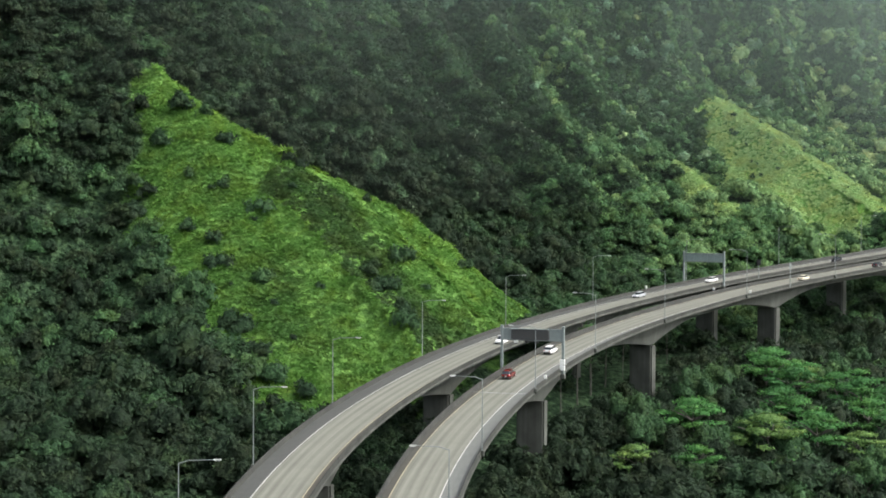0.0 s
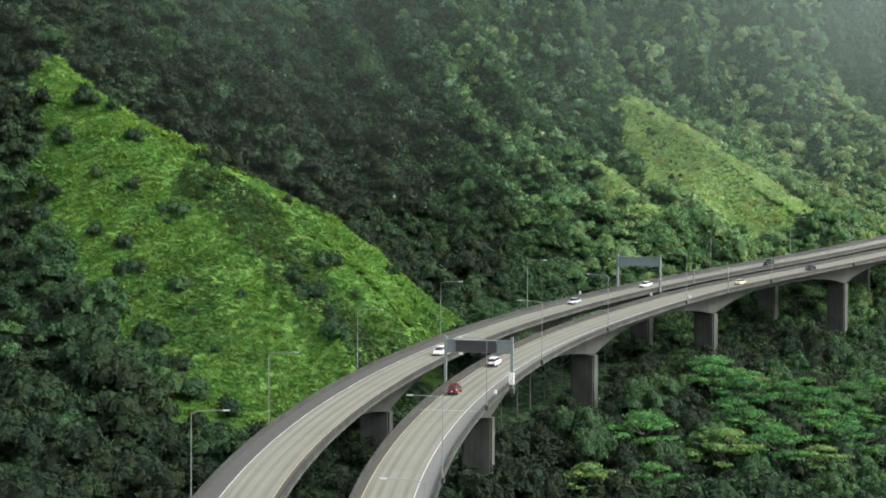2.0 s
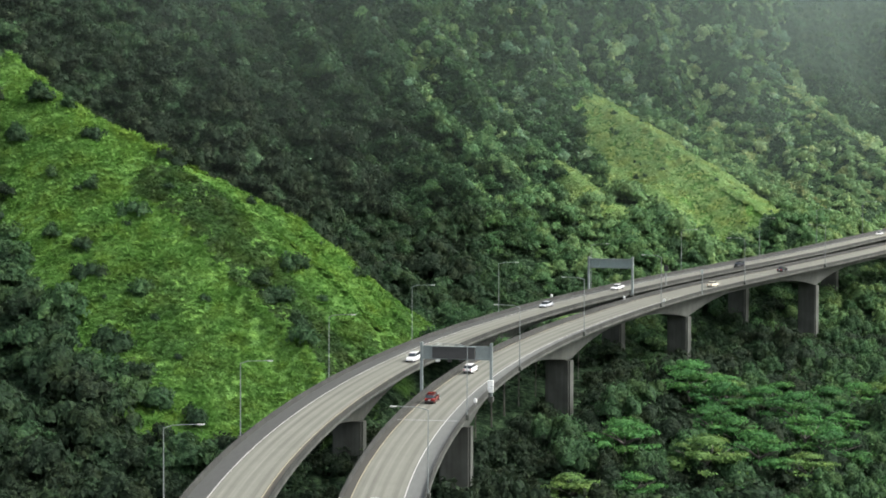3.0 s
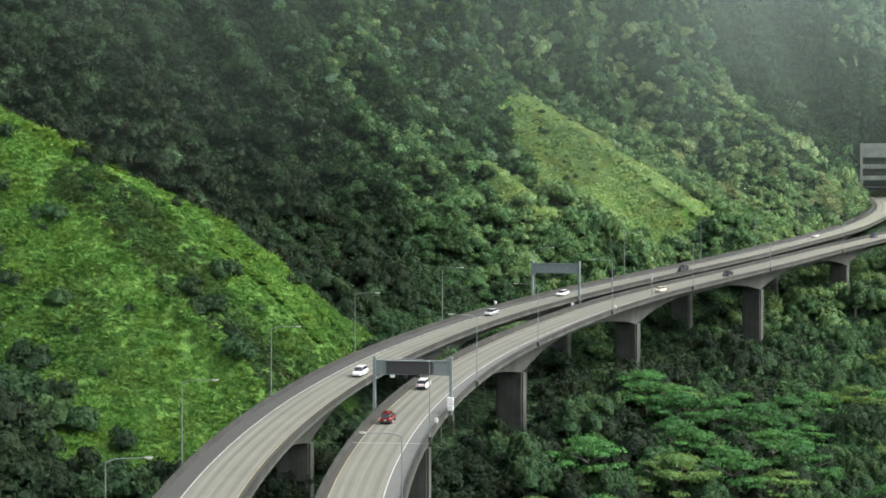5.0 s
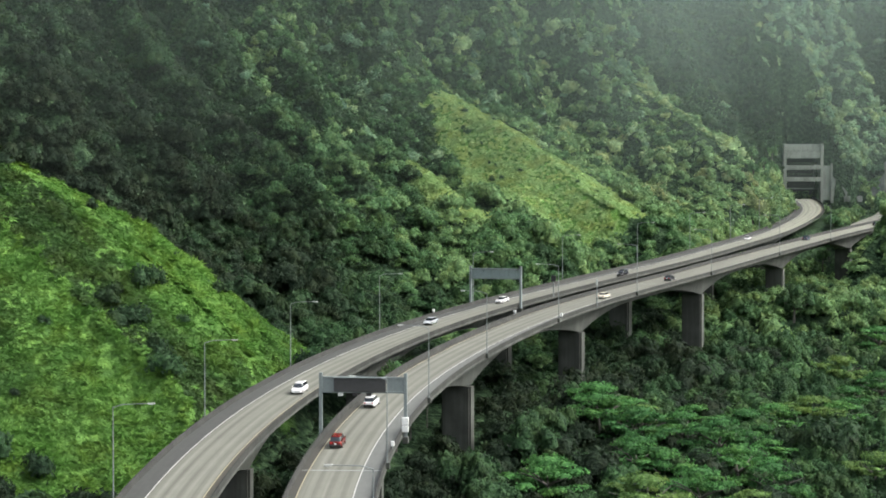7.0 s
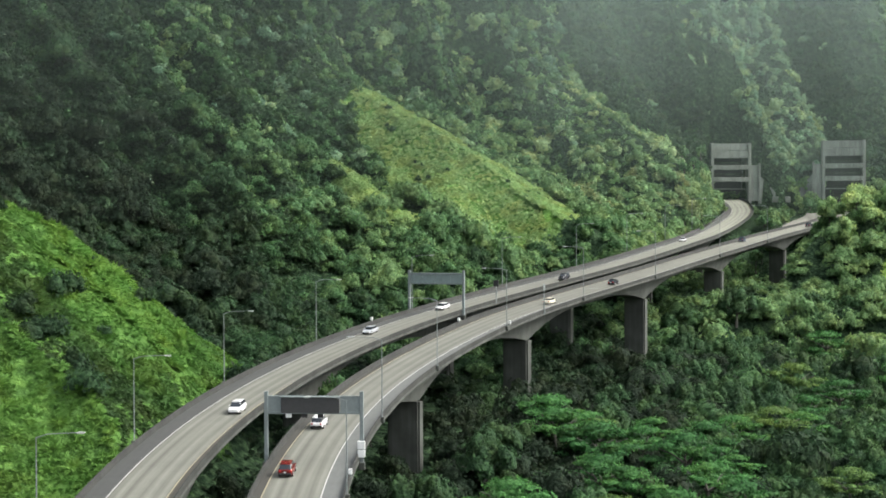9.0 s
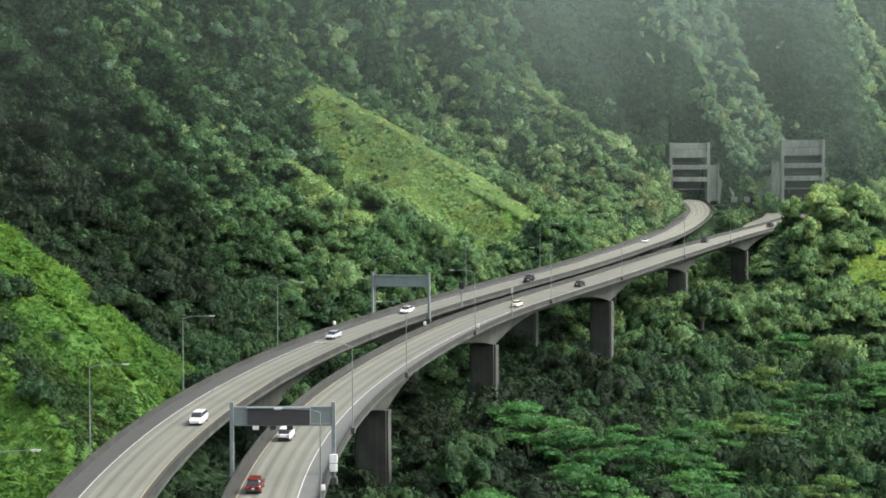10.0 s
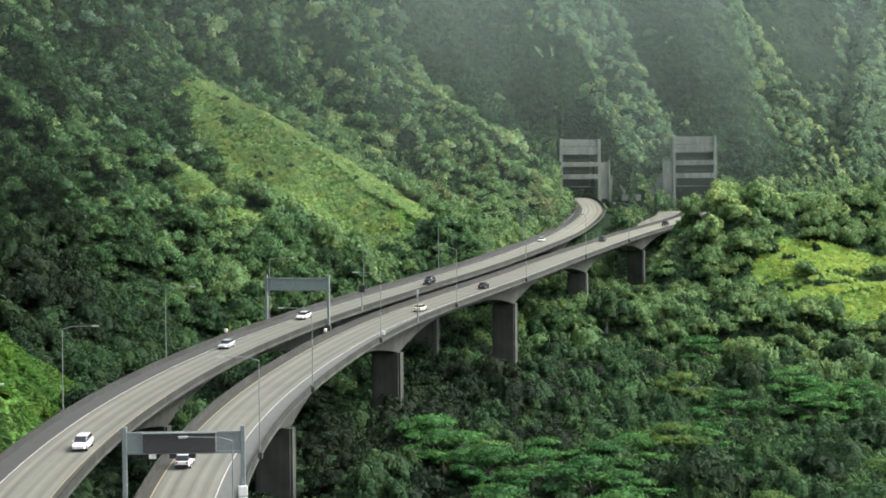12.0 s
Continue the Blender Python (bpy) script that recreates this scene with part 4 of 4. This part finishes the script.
# ---- see-through shells standing in for mist and haze before the upper slopes ----
def mist_material(name, low, high, most, v_low, v_high):
    """Film standing in for misty, hazy air: thickens with height and towards the valley head, in soft billows."""
    m, n, l, b = material(name, 1.0)
    p = world_coords(n)
    sep = n.new("ShaderNodeSeparateXYZ")
    l.new(p, sep.inputs[0])

    def rise(value, lo, hi, top):
        mr = n.new("ShaderNodeMapRange")
        mr.interpolation_type = "SMOOTHSTEP"
        mr.inputs["From Min"].default_value, mr.inputs["From Max"].default_value, mr.inputs["To Max"].default_value = lo, hi, top
        l.new(value, mr.inputs["Value"])
        return mr.outputs[0]

    def times(a, c):
        mm = n.new("ShaderNodeMath")
        mm.operation = "MULTIPLY"
        l.new(a, mm.inputs[0])
        l.new(c, mm.inputs[1])
        return mm.outputs[0]

    dot = n.new("ShaderNodeVectorMath")
    dot.operation = "DOT_PRODUCT"
    dot.inputs[1].default_value = (0.83, 0.56, 0)
    l.new(p, dot.inputs[0])
    billow = rise(noise_node(n, l, 0.013, 3, p), 0.2, 0.8, 1.0)
    half = n.new("ShaderNodeMath")
    half.operation = "MULTIPLY_ADD"
    half.inputs[1].default_value, half.inputs[2].default_value = 0.9, 0.55
    l.new(billow, half.inputs[0])
    amount = times(times(rise(sep.outputs[2], low, high, most), rise(dot.outputs["Value"], v_low, v_high, 1.0)), half.outputs[0])
    haze_film = n.new("ShaderNodeBsdfDiffuse")
    haze_film.inputs["Color"].default_value = (0.32, 0.415, 0.375, 1)
    glow = n.new("ShaderNodeBsdfTranslucent")
    glow.inputs["Color"].default_value = (0.32, 0.415, 0.375, 1)
    both = n.new("ShaderNodeMixShader")
    l.new(haze_film.outputs[0], both.inputs[1])
    l.new(glow.outputs[0], both.inputs[2])
    veil = n.new("ShaderNodeMixShader")
    l.new(amount, veil.inputs[0])
    l.new(n.new("ShaderNodeBsdfTransparent").outputs[0], veil.inputs[1])
    l.new(both.outputs[0], veil.inputs[2])
    l.new(veil.outputs[0], n["Material Output"].inputs[0])
    return m


def mist_bank(label, v0, v1, z0, z1, front, lean, thick, mat):
    """A closed shell standing in for mist and haze, leaning back along the mountain; front: how far in it begins."""
    vs, zs = np.linspace(v0, v1, 60), np.linspace(z0, z1, 24)
    gv, gz = np.meshgrid(vs, zs)
    gv, gz = gv.ravel(), gz.ravel()
    sheets = []
    for deep in (0, 1):
        bulge = np.sin(np.pi * (gv - v0) / (v1 - v0)) * np.sin(np.pi * (gz - z0) / (z1 - z0))
        gu = np.interp(gv, *front) + (gz - z0) * lean + (deep - 0.5) * thick * bulge + 8 * fbm(gv, gz, 90, 300)
        sheets.append(np.stack([-0.5586 * gu + 0.8279 * gv, 0.8279 * gu + 0.5586 * gv, gz], 1))
    i = np.arange(len(gv)).reshape(len(zs), len(vs))
    f = np.stack([i[:-1, :-1], i[:-1, 1:], i[1:, 1:], i[1:, :-1]], -1).reshape(-1, 4)
    me = mesh_from("mist_bank", np.concatenate(sheets), np.concatenate([f, f[:, ::-1] + len(gv)]), [mat], None, True)
    return tagged(new("mist_bank", me), label, "mist", "", "stuff")


mist_bank("see-through shell standing for mist and haze before the valley head", 330, 1050, 78, 340, ([330, 480, 600, 700, 1050], [428, 420, 418, 404, 372]), 0.42, 14,
          mist_material("valley_head_mist", 66, 215, 0.13, 330, 620))
mist_bank("see-through shell standing for haze along the upper hillside", 130, 760, 90, 330, ([130, 300, 480, 760], [400, 412, 425, 400]), 0.42, 14,
          mist_material("hillside_mist", 78, 190, 0.06, 130, 300))

# ---- road furniture ----


def box(bm, sx, sy, sz, m, bevel=0.0):
    r = bmesh.ops.create_cube(bm, size=1, matrix=m @ Matrix.Diagonal((sx, sy, sz, 1)))
    if bevel:
        bmesh.ops.bevel(bm, geom=list({e for q in r["verts"] for e in q.link_edges}), offset=bevel, segments=1, affect="EDGES")


def boxes(*items, bevel=0.0):
    bm = bmesh.new()
    for sx, sy, sz, x, y, z in items:
        box(bm, sx, sy, sz, pose(x, y, z), bevel)
    return bm


def tube(bm, a, b, r0, r1, segs=8):
    d = Vector(b) - Vector(a)
    m = Matrix.Translation((Vector(a) + Vector(b)) / 2) @ d.to_track_quat("Z", "Y").to_matrix().to_4x4()
    bmesh.ops.create_cone(bm, cap_ends=True, segments=segs, radius1=r0, radius2=r1, depth=d.length, matrix=m)


mat_lamp_head = paint("lamp_head_grey", (0.36, 0.38, 0.36), 0.5)
mat_lamp_glass = paint("lamp_lens", (0.7, 0.72, 0.68), 0.3)
mat_panel_dark = paint("dark_display_panel", (0.045, 0.045, 0.045), 0.4)
mat_panel_back = paint("grey_green_sign_back", (0.2, 0.25, 0.24), 0.6)
mat_gantry = paint("painted_gantry_steel", (0.17, 0.2, 0.195), 0.5)
mat_black = paint("black_plastic", (0.02, 0.02, 0.02), 0.5)
mat_whitebox = paint("white_enamel", (0.72, 0.73, 0.7), 0.4)


def street_lamp():
    """A tall tapered mast whose long arm reaches along +x."""
    root = tagged(new("street_lamp"), "tall galvanised street lamp with a long arm over the road", "street lamp", "street lamps along the viaducts")
    bm = bmesh.new()
    tube(bm, (0, 0, -0.35), (0, 0, 11.3), 0.1, 0.06)
    part("mast", bm, mat_steel, root)
    bm = bmesh.new()
    tube(bm, (0, 0, 11.2), (1.2, 0, 11.6), 0.07, 0.06)
    tube(bm, (1.2, 0, 11.6), (4.5, 0, 11.72), 0.06, 0.045)
    part("arm", bm, mat_steel, root)
    part("luminaire", boxes((0.95, 0.34, 0.16, 4.75, 0, 11.72), bevel=0.04), mat_lamp_head, root, "pale flat lamp head")
    part("lens", boxes((0.7, 0.26, 0.05, 4.75, 0, 11.62)), mat_lamp_glass, root)
    part("base_plate", boxes((0.75, 0.75, 0.9, 0, 0, -0.55), bevel=0.08), mat_conc, root, "concrete mast bracket")
    root.matrix_basis = pose(0, 0, -500)
    return root


lamp = street_lamp()
first = True
spots = [(left_line, s, 6.95, 0) for s in (159, 207, 255, 306, 351, 396, 444, 495, 549, 600, 652, 700)]
spots += [(right_line, s, -6.85, 180) for s in (154, 202, 253, 298, 343, 394, 448, 505, 575, 640)]
for line, s, o, turn in spots:
    p = line.at(s, o, 0.8)
    m = pose(p.x, p.y, p.z, 0, 0, line.heading(s) + turn)
    if first:
        lamp.matrix_basis, first = m, False
    else:
        copy_thing(lamp, m)


def gantry(name, label, line, s, left_off, right_off, height, dark):
    """A sign gantry across one carriageway; +x is to the right."""
    root = tagged(new(name), label, "sign gantry")
    for o, side in ((left_off, -1), (right_off, 1)):
        part("post", boxes((0.5, 0.5, height + 1.2, -o, 0, height / 2 - 0.6), bevel=0.05), mat_gantry, root, "square steel gantry post")
        part("foot", boxes((0.9, 0.9, 1.0, -o, 0, -0.9), bevel=0.08), mat_conc, root, "concrete post bracket")
    w, mid = left_off - right_off, -(left_off + right_off) / 2
    for z in (height - 0.75, height - 2.9):
        part("beam", boxes((w, 0.35, 0.3, mid, 0, z), bevel=0.03), mat_gantry, root, "steel box beam")
    if dark:
        for o in (left_off - 0.25 - 0.9, right_off + 0.25 + 1.3):
            wd = 1.8 if o > 0 else 2.6
            part("end_panel", boxes((wd, 0.12, 1.95, -o, -0.05, height - 1.82)), mat_gantry, root, "pale steel end panel")
        dm = mid - 0.45
        part("display", boxes((w - 5.0, 0.5, 2.1, dm, -0.16, height - 1.82), bevel=0.04), mat_panel_dark, root, "unlit dark message display")
        part("sun_hood", boxes((w - 4.8, 0.9, 0.1, dm, -0.3, height - 0.72)), mat_gantry, root, "pale hood over the display")
        for q in (-3.4, -1.2, 0.9):
            part("lane_signal", boxes((0.75, 0.35, 0.5, mid + q, -0.05, height - 3.28), bevel=0.02), mat_black if q != -3.4 else mat_whitebox, root, "small lane signal box under the beam")
        for z, h in ((1.95, 1.1), (0.8, 0.95)):
            part("control_cabinet", boxes((1.0, 0.5, h, -right_off, -0.45, z), bevel=0.04), mat_whitebox, root, "white control cabinet on the post")
    else:
        part("sign_panel", boxes((w - 0.4, 0.14, 2.4, mid, 0.1, height - 1.75), bevel=0.03), mat_panel_back, root, "plain grey-green back of a sign panel")
        for q in np.linspace(-0.42, 0.42, 6):
            part("stiffener", boxes((0.1, 0.1, 2.3, mid + q * w, -0.03, height - 1.75)), mat_panel_back, root)
    p = line.at(s, 0, 0.0)
    root.matrix_basis = pose(p.x, p.y, p.z, 0, 0, line.heading(s))
    return root


gantry("sign_gantry", "grey steel gantry with an unlit dark message display", right_line, 274, 5.75, -7.1, 9.1, True)
gantry("sign_gantry", "steel gantry carrying a plain grey-green sign seen from behind", left_line, 443, 7.1, -5.8, 9.3, False)


def post_sign(line, s, off, height, head, label):
    root = tagged(new("road_sign"), label, "road sign")
    bm = bmesh.new()
    tube(bm, (0, 0, -0.9), (0, 0, height), 0.16, 0.12)
    part("post", bm, mat_steel, root)
    if head:
        part("sign_head", boxes((1.3, 0.25, 1.5, 0, 0, height - 0.3), bevel=0.1), mat_black, root, "dark signal head")
    else:
        part("sign_blade", boxes((0.12, 1.2, 1.4, 0, 0, height - 0.7), bevel=0.02), mat_steel, root, "narrow steel sign blade")
    p = line.at(s, off, 0.8)
    root.matrix_basis = pose(p.x, p.y, p.z, 0, 0, line.heading(s))


post_sign(left_line, 463, -5.2, 3.9, True, "dark signal head on a steel post by the parapet")
post_sign(right_line, 421, -6.75, 5.6, False, "tall narrow steel sign post on the outer parapet")

marker = None
for line, s, o in ((left_line, 423, 6.8), (right_line, 399, 5.1), (right_line, 262, -6.7), (right_line, 396, -6.9)):
    p = line.at(s, o, 0.8)
    m = pose(p.x, p.y, p.z, 0, 0, line.heading(s))
    if marker is None:
        marker = tagged(new("marker_box"), "small white box mounted on the parapet", "marker box", "white boxes on the parapets")
        part("case", boxes((0.5, 0.4, 0.7, 0, 0, 0.45), bevel=0.05), mat_whitebox, marker)
        part("bracket", boxes((0.15, 0.15, 0.5, 0, 0, 0.0)), mat_steel, marker)
        marker.matrix_basis = m
    else:
        copy_thing(marker, m)

# ---- tunnel portals ----


def portal(line, s, width, height, wing, label, rise=0.0):
    """Open concrete louvre frame before a tunnel mouth; -y faces down the road."""
    root = tagged(new("tunnel_portal"), label, "tunnel portal")
    w = width / 2
    for sd in (-1, 1):
        part("side_wall", boxes((1.3, 15, height + 1.5 + rise, sd * w, 7.5, height / 2 - 0.7 - rise / 2), bevel=0.1), mat_portal, root, "tall concrete side wall")
    for z0, z1, y0 in ((0.74, 0.865, 1.2), (0.875, 0.985, 2.2), (0.535, 0.615, 0.8), (0.325, 0.405, 0.5)):
        part("beam", boxes((width - 1.3, 1.6, (z1 - z0) * height, 0, y0, (z0 + z1) / 2 * height), bevel=0.08), mat_portal, root, "weathered concrete cross beam")
    part("lintel", boxes((width - 1.3, 0.5, 0.5, 0, 4.5, 0.2 * height), bevel=0.05), mat_portal, root, "thin concrete lintel")
    # an added black wall stands in for the darkness inside the tunnel
    part("tunnel_dark_wall", boxes((width - 1.2, 0.6, height + 1.0 + rise, 0, 14.2, 0.49 * height - rise / 2)), mat_black, root, "black wall standing for the dark tunnel")
    part("roof_slab", boxes((width, 14, 0.8, 0, 8.5, height * 0.98)), mat_portal, root)
    for k in range(3):
        part("louvre", boxes((width - 1.3, 0.25, 1.1, 0, 6 + k * 2.2, (0.46 + 0.2 * k) * height)), mat_conc, root)
    part("tunnel_floor", boxes((width - 1.3, 14.6, 0.3, 0, 7.2, -0.16 - rise)), mat_conc, root)
    part("wing", boxes((3.6, 9, height * 0.62 + rise, wing * (w + 2.6), 5.6, height * 0.3 - rise / 2), bevel=0.1), mat_portal, root, "lower concrete wing block")
    part("wing_rib", boxes((0.8, 1.2, height * 0.66 + rise, wing * (w + 4.3), 0.7, height * 0.32 - rise / 2), bevel=0.05), mat_portal, root)
    # a retaining wall whose top slopes down away from the wing
    bm = bmesh.new()
    x0, x1 = wing * (w + 4.4), wing * (w + 13)
    rims = [[bm.verts.new((x, y, z)) for x, z in ((x0, -1.5 - rise), (x1, -1.5 - rise), (x1, 2.0), (x0, height * 0.46))] for y in (2.2, 3.2)]
    bm.faces.new(rims[0])
    bm.faces.new(rims[1][::-1])
    for i in range(4):
        bm.faces.new((rims[0][i], rims[1][i], rims[1][(i + 1) % 4], rims[0][(i + 1) % 4]))
    bmesh.ops.recalc_face_normals(bm, faces=bm.faces)
    part("retaining_wall", bm, mat_portal, root, "sloping concrete retaining wall")
    part("ramp_wall", boxes((8.0, 0.6, 2.6, wing * (w + 14), 1.0, 0.3 - rise), bevel=0.08), mat_portal, root, "low concrete barrier beside the portal")
    p = line.at(s, 0.0, rise)
    root.matrix_basis = pose(p.x, p.y, p.z, 0, 0, line.heading(s))
    return root


mat_apron = concrete("pale_apron", (0.107, 0.111, 0.0902), (0.18, 0.176, 0.148), 0.5)
portal(left_line, left_line.length - 37, 16.2, 24.6, 1, "grey concrete tunnel portal with open louvre beams")
portal(right_line, right_line.length - 36, 17.0, 26.0, -1, "grey concrete tunnel portal half hidden by trees", 4.8)

# pale paved apron between the two road ends
rows = np.arange(708, 793, 4.0)
wide = np.interp(rows, [708, 722, 745, 792], [1.0, 6.0, 9.0, 11.0])
verts, faces = [], []
for k, (s, w) in enumerate(zip(rows, wide)):
    a, b = right_line.at(s, 4.9, -0.02), right_line.at(s, 4.9 + w, 0.1)
    verts += [tuple(a), tuple(b), tuple(b - Vector((0, 0, 1.2)))]
    if k:
        i = 3 * k
        faces += [(i - 3, i, i + 1, i - 2), (i - 2, i + 1, i + 2, i - 1)]
tagged(new("apron_pavement", mesh_from("apron_pavement", verts, faces, [mat_apron])), "pale gravel and concrete apron between the road ends", "pavement", "", "structure")


# ---- cars ----
mat_tyre = paint("tyre_rubber", (0.018, 0.018, 0.018), 0.9)
mat_rim = paint("alloy_rim", (0.5, 0.5, 0.5), 0.35, 0.8)
mat_glass, gn, gl, gb = material("car_glass", 0.06)
gb.inputs["Base Color"].default_value = (0.02, 0.025, 0.03, 1)
mat_lamp_red = paint("tail_lamp_red", (0.4, 0.02, 0.02), 0.25)
mat_lamp_clear = paint("headlamp_clear", (0.75, 0.76, 0.78), 0.15)
PAINTS = {k: paint("car_paint_" + k, c, 0.22, 0.1) for k, c in (("white", (0.75, 0.75, 0.74)), ("silver", (0.42, 0.44, 0.46)), ("black", (0.02, 0.02, 0.024)), ("red", (0.13, 0.012, 0.01)), ("cream", (0.68, 0.64, 0.5)), ("blue", (0.05, 0.08, 0.13)))}


def loft(sections):
    """A closed body through cross-sections (y, half width, bottom, top), each rounded at the top."""
    bm = bmesh.new()
    rings = []
    for y, w, z0, z1 in sections:
        prof = [(-w * 0.94, z0), (-w, z0 + 0.3 * (z1 - z0)), (-w * 0.97, z1 - 0.12 * (z1 - z0)), (-w * 0.86, z1), (w * 0.86, z1), (w * 0.97, z1 - 0.12 * (z1 - z0)), (w, z0 + 0.3 * (z1 - z0)), (w * 0.94, z0)]
        rings.append([bm.verts.new((a, y, z)) for a, z in prof])
    for a, b in zip(rings, rings[1:]):
        for i in range(8):
            bm.faces.new((a[i], a[(i + 1) % 8], b[(i + 1) % 8], b[i]))
    bm.faces.new(rings[0][::-1])
    bm.faces.new(rings[-1])
    bmesh.ops.recalc_face_normals(bm, faces=bm.faces)
    return bm


def car(colour, kind, label):
    """A car whose nose points along +y, wheels on z = 0."""
    root = tagged(new("car"), label, "car", "cars on the viaducts")
    suv = kind == "suv"
    top, bonnet, half = (1.72, 1.05, 2.3) if suv else (1.45, 0.92, 2.3)
    w = 0.95 if suv else 0.9
    part("body", loft([(-half, w * 0.86, 0.42, bonnet - 0.08), (-half + 0.25, w * 0.97, 0.3, bonnet + (0.05 if suv else 0.1)), (-0.9, w, 0.24, bonnet + 0.02), (0.8, w, 0.24, bonnet), (half - 0.5, w * 0.95, 0.28, bonnet - 0.12), (half, w * 0.78, 0.4, bonnet - 0.3)]), PAINTS[colour], root)
    rear = -half + (0.15 if suv else 0.55)
    part("windows", loft([(rear, w * 0.8, bonnet - 0.05, bonnet + 0.06), (rear + 0.45, w * 0.8, bonnet - 0.05, top - 0.06), (0.3, w * 0.82, bonnet - 0.05, top - 0.05), (1.15, w * 0.84, bonnet - 0.08, bonnet + 0.02)]), mat_glass, root, "dark tinted windows")
    part("roof", loft([(rear + 0.38, w * 0.7, top - 0.1, top - 0.03), (-0.6, w * 0.74, top - 0.1, top + 0.02), (0.42, w * 0.72, top - 0.12, top - 0.02)]), PAINTS[colour], root)
    for sx in (-1, 1):
        for sy in (-1.4, 1.4):
            bm = bmesh.new()
            bmesh.ops.create_cone(bm, cap_ends=True, segments=14, radius1=0.34, radius2=0.34, depth=0.22, matrix=pose(sx * (w - 0.1), sy, 0.34, 0, 90, 0))
            wheel = part("wheel", bm, mat_tyre, root)
            bm = bmesh.new()
            bmesh.ops.create_cone(bm, cap_ends=True, segments=10, radius1=0.21, radius2=0.21, depth=0.25, matrix=pose(sx * (w - 0.1), sy, 0.34, 0, 90, 0))
            part("rim", bm, mat_rim, wheel)
        part("headlamp", boxes((0.34, 0.12, 0.16, sx * w * 0.62, half - 0.05, bonnet - 0.33), bevel=0.02), mat_lamp_clear, root, "clear headlamp")
        part("tail_lamp", boxes((0.26, 0.1, 0.24, sx * w * 0.68, -half + 0.02, bonnet - 0.18), bevel=0.02), mat_lamp_red, root, "red tail lamp")
        part("side_mirror", boxes((0.18, 0.14, 0.13, sx * (w + 0.06), 0.75, bonnet + 0.08), bevel=0.02), PAINTS[colour], root)
    part("rear_bumper", boxes((w * 1.7, 0.12, 0.28, 0, -half - 0.02, 0.48), bevel=0.03), mat_black if suv else PAINTS[colour], root)
    part("number_plate", boxes((0.34, 0.03, 0.16, 0, -half - 0.05, 0.72)), mat_whitebox, root, "plain pale number plate")
    return root


def park(root, line, s, off, towards):
    p, q = line.at(s, off, 0.015), line.at(s + 2, off, 0.015)
    grade = math.degrees(math.atan((q.z - p.z) / 2))
    root.matrix_basis = pose(p.x, p.y, p.z, -grade if towards else grade, 0, line.heading(s) + (180 if towards else 0))


for colour, kind, line, s, off, label in (
        ("silver", "sedan", left_line, 411, 1.8, "silver sedan with dark windows driving on the viaduct"),
        ("white", "sedan", left_line, 449, 1.8, "white sedan driving on the hillside viaduct"),
        ("black", "suv", left_line, 515, -1.8, "black sport utility car on the hillside viaduct"),
        ("white", "sedan", left_line, 656, 1.8, "small white car near the tunnel"),
        ("white", "suv", left_line, 330, -1.8, "white sport utility car on the hillside viaduct"),
        ("white", "suv", right_line, 294, 1.8, "white sport utility car passing the sign gantry"),
        ("red", "suv", right_line, 266, 1.8, "dark red sport utility car seen from behind"),
        ("cream", "sedan", right_line, 439, -1.8, "cream sedan on the valley viaduct"),
        ("black", "sedan", right_line, 485, -1.8, "black sedan on the valley viaduct"),
        ("blue", "suv", right_line, 640, 1.8, "dark blue car far along the valley viaduct"),
        ("black", "suv", right_line, 716, -1.8, "black car near the end of the valley viaduct")):
    park(car(colour, kind, label), line, s, off, line is left_line)
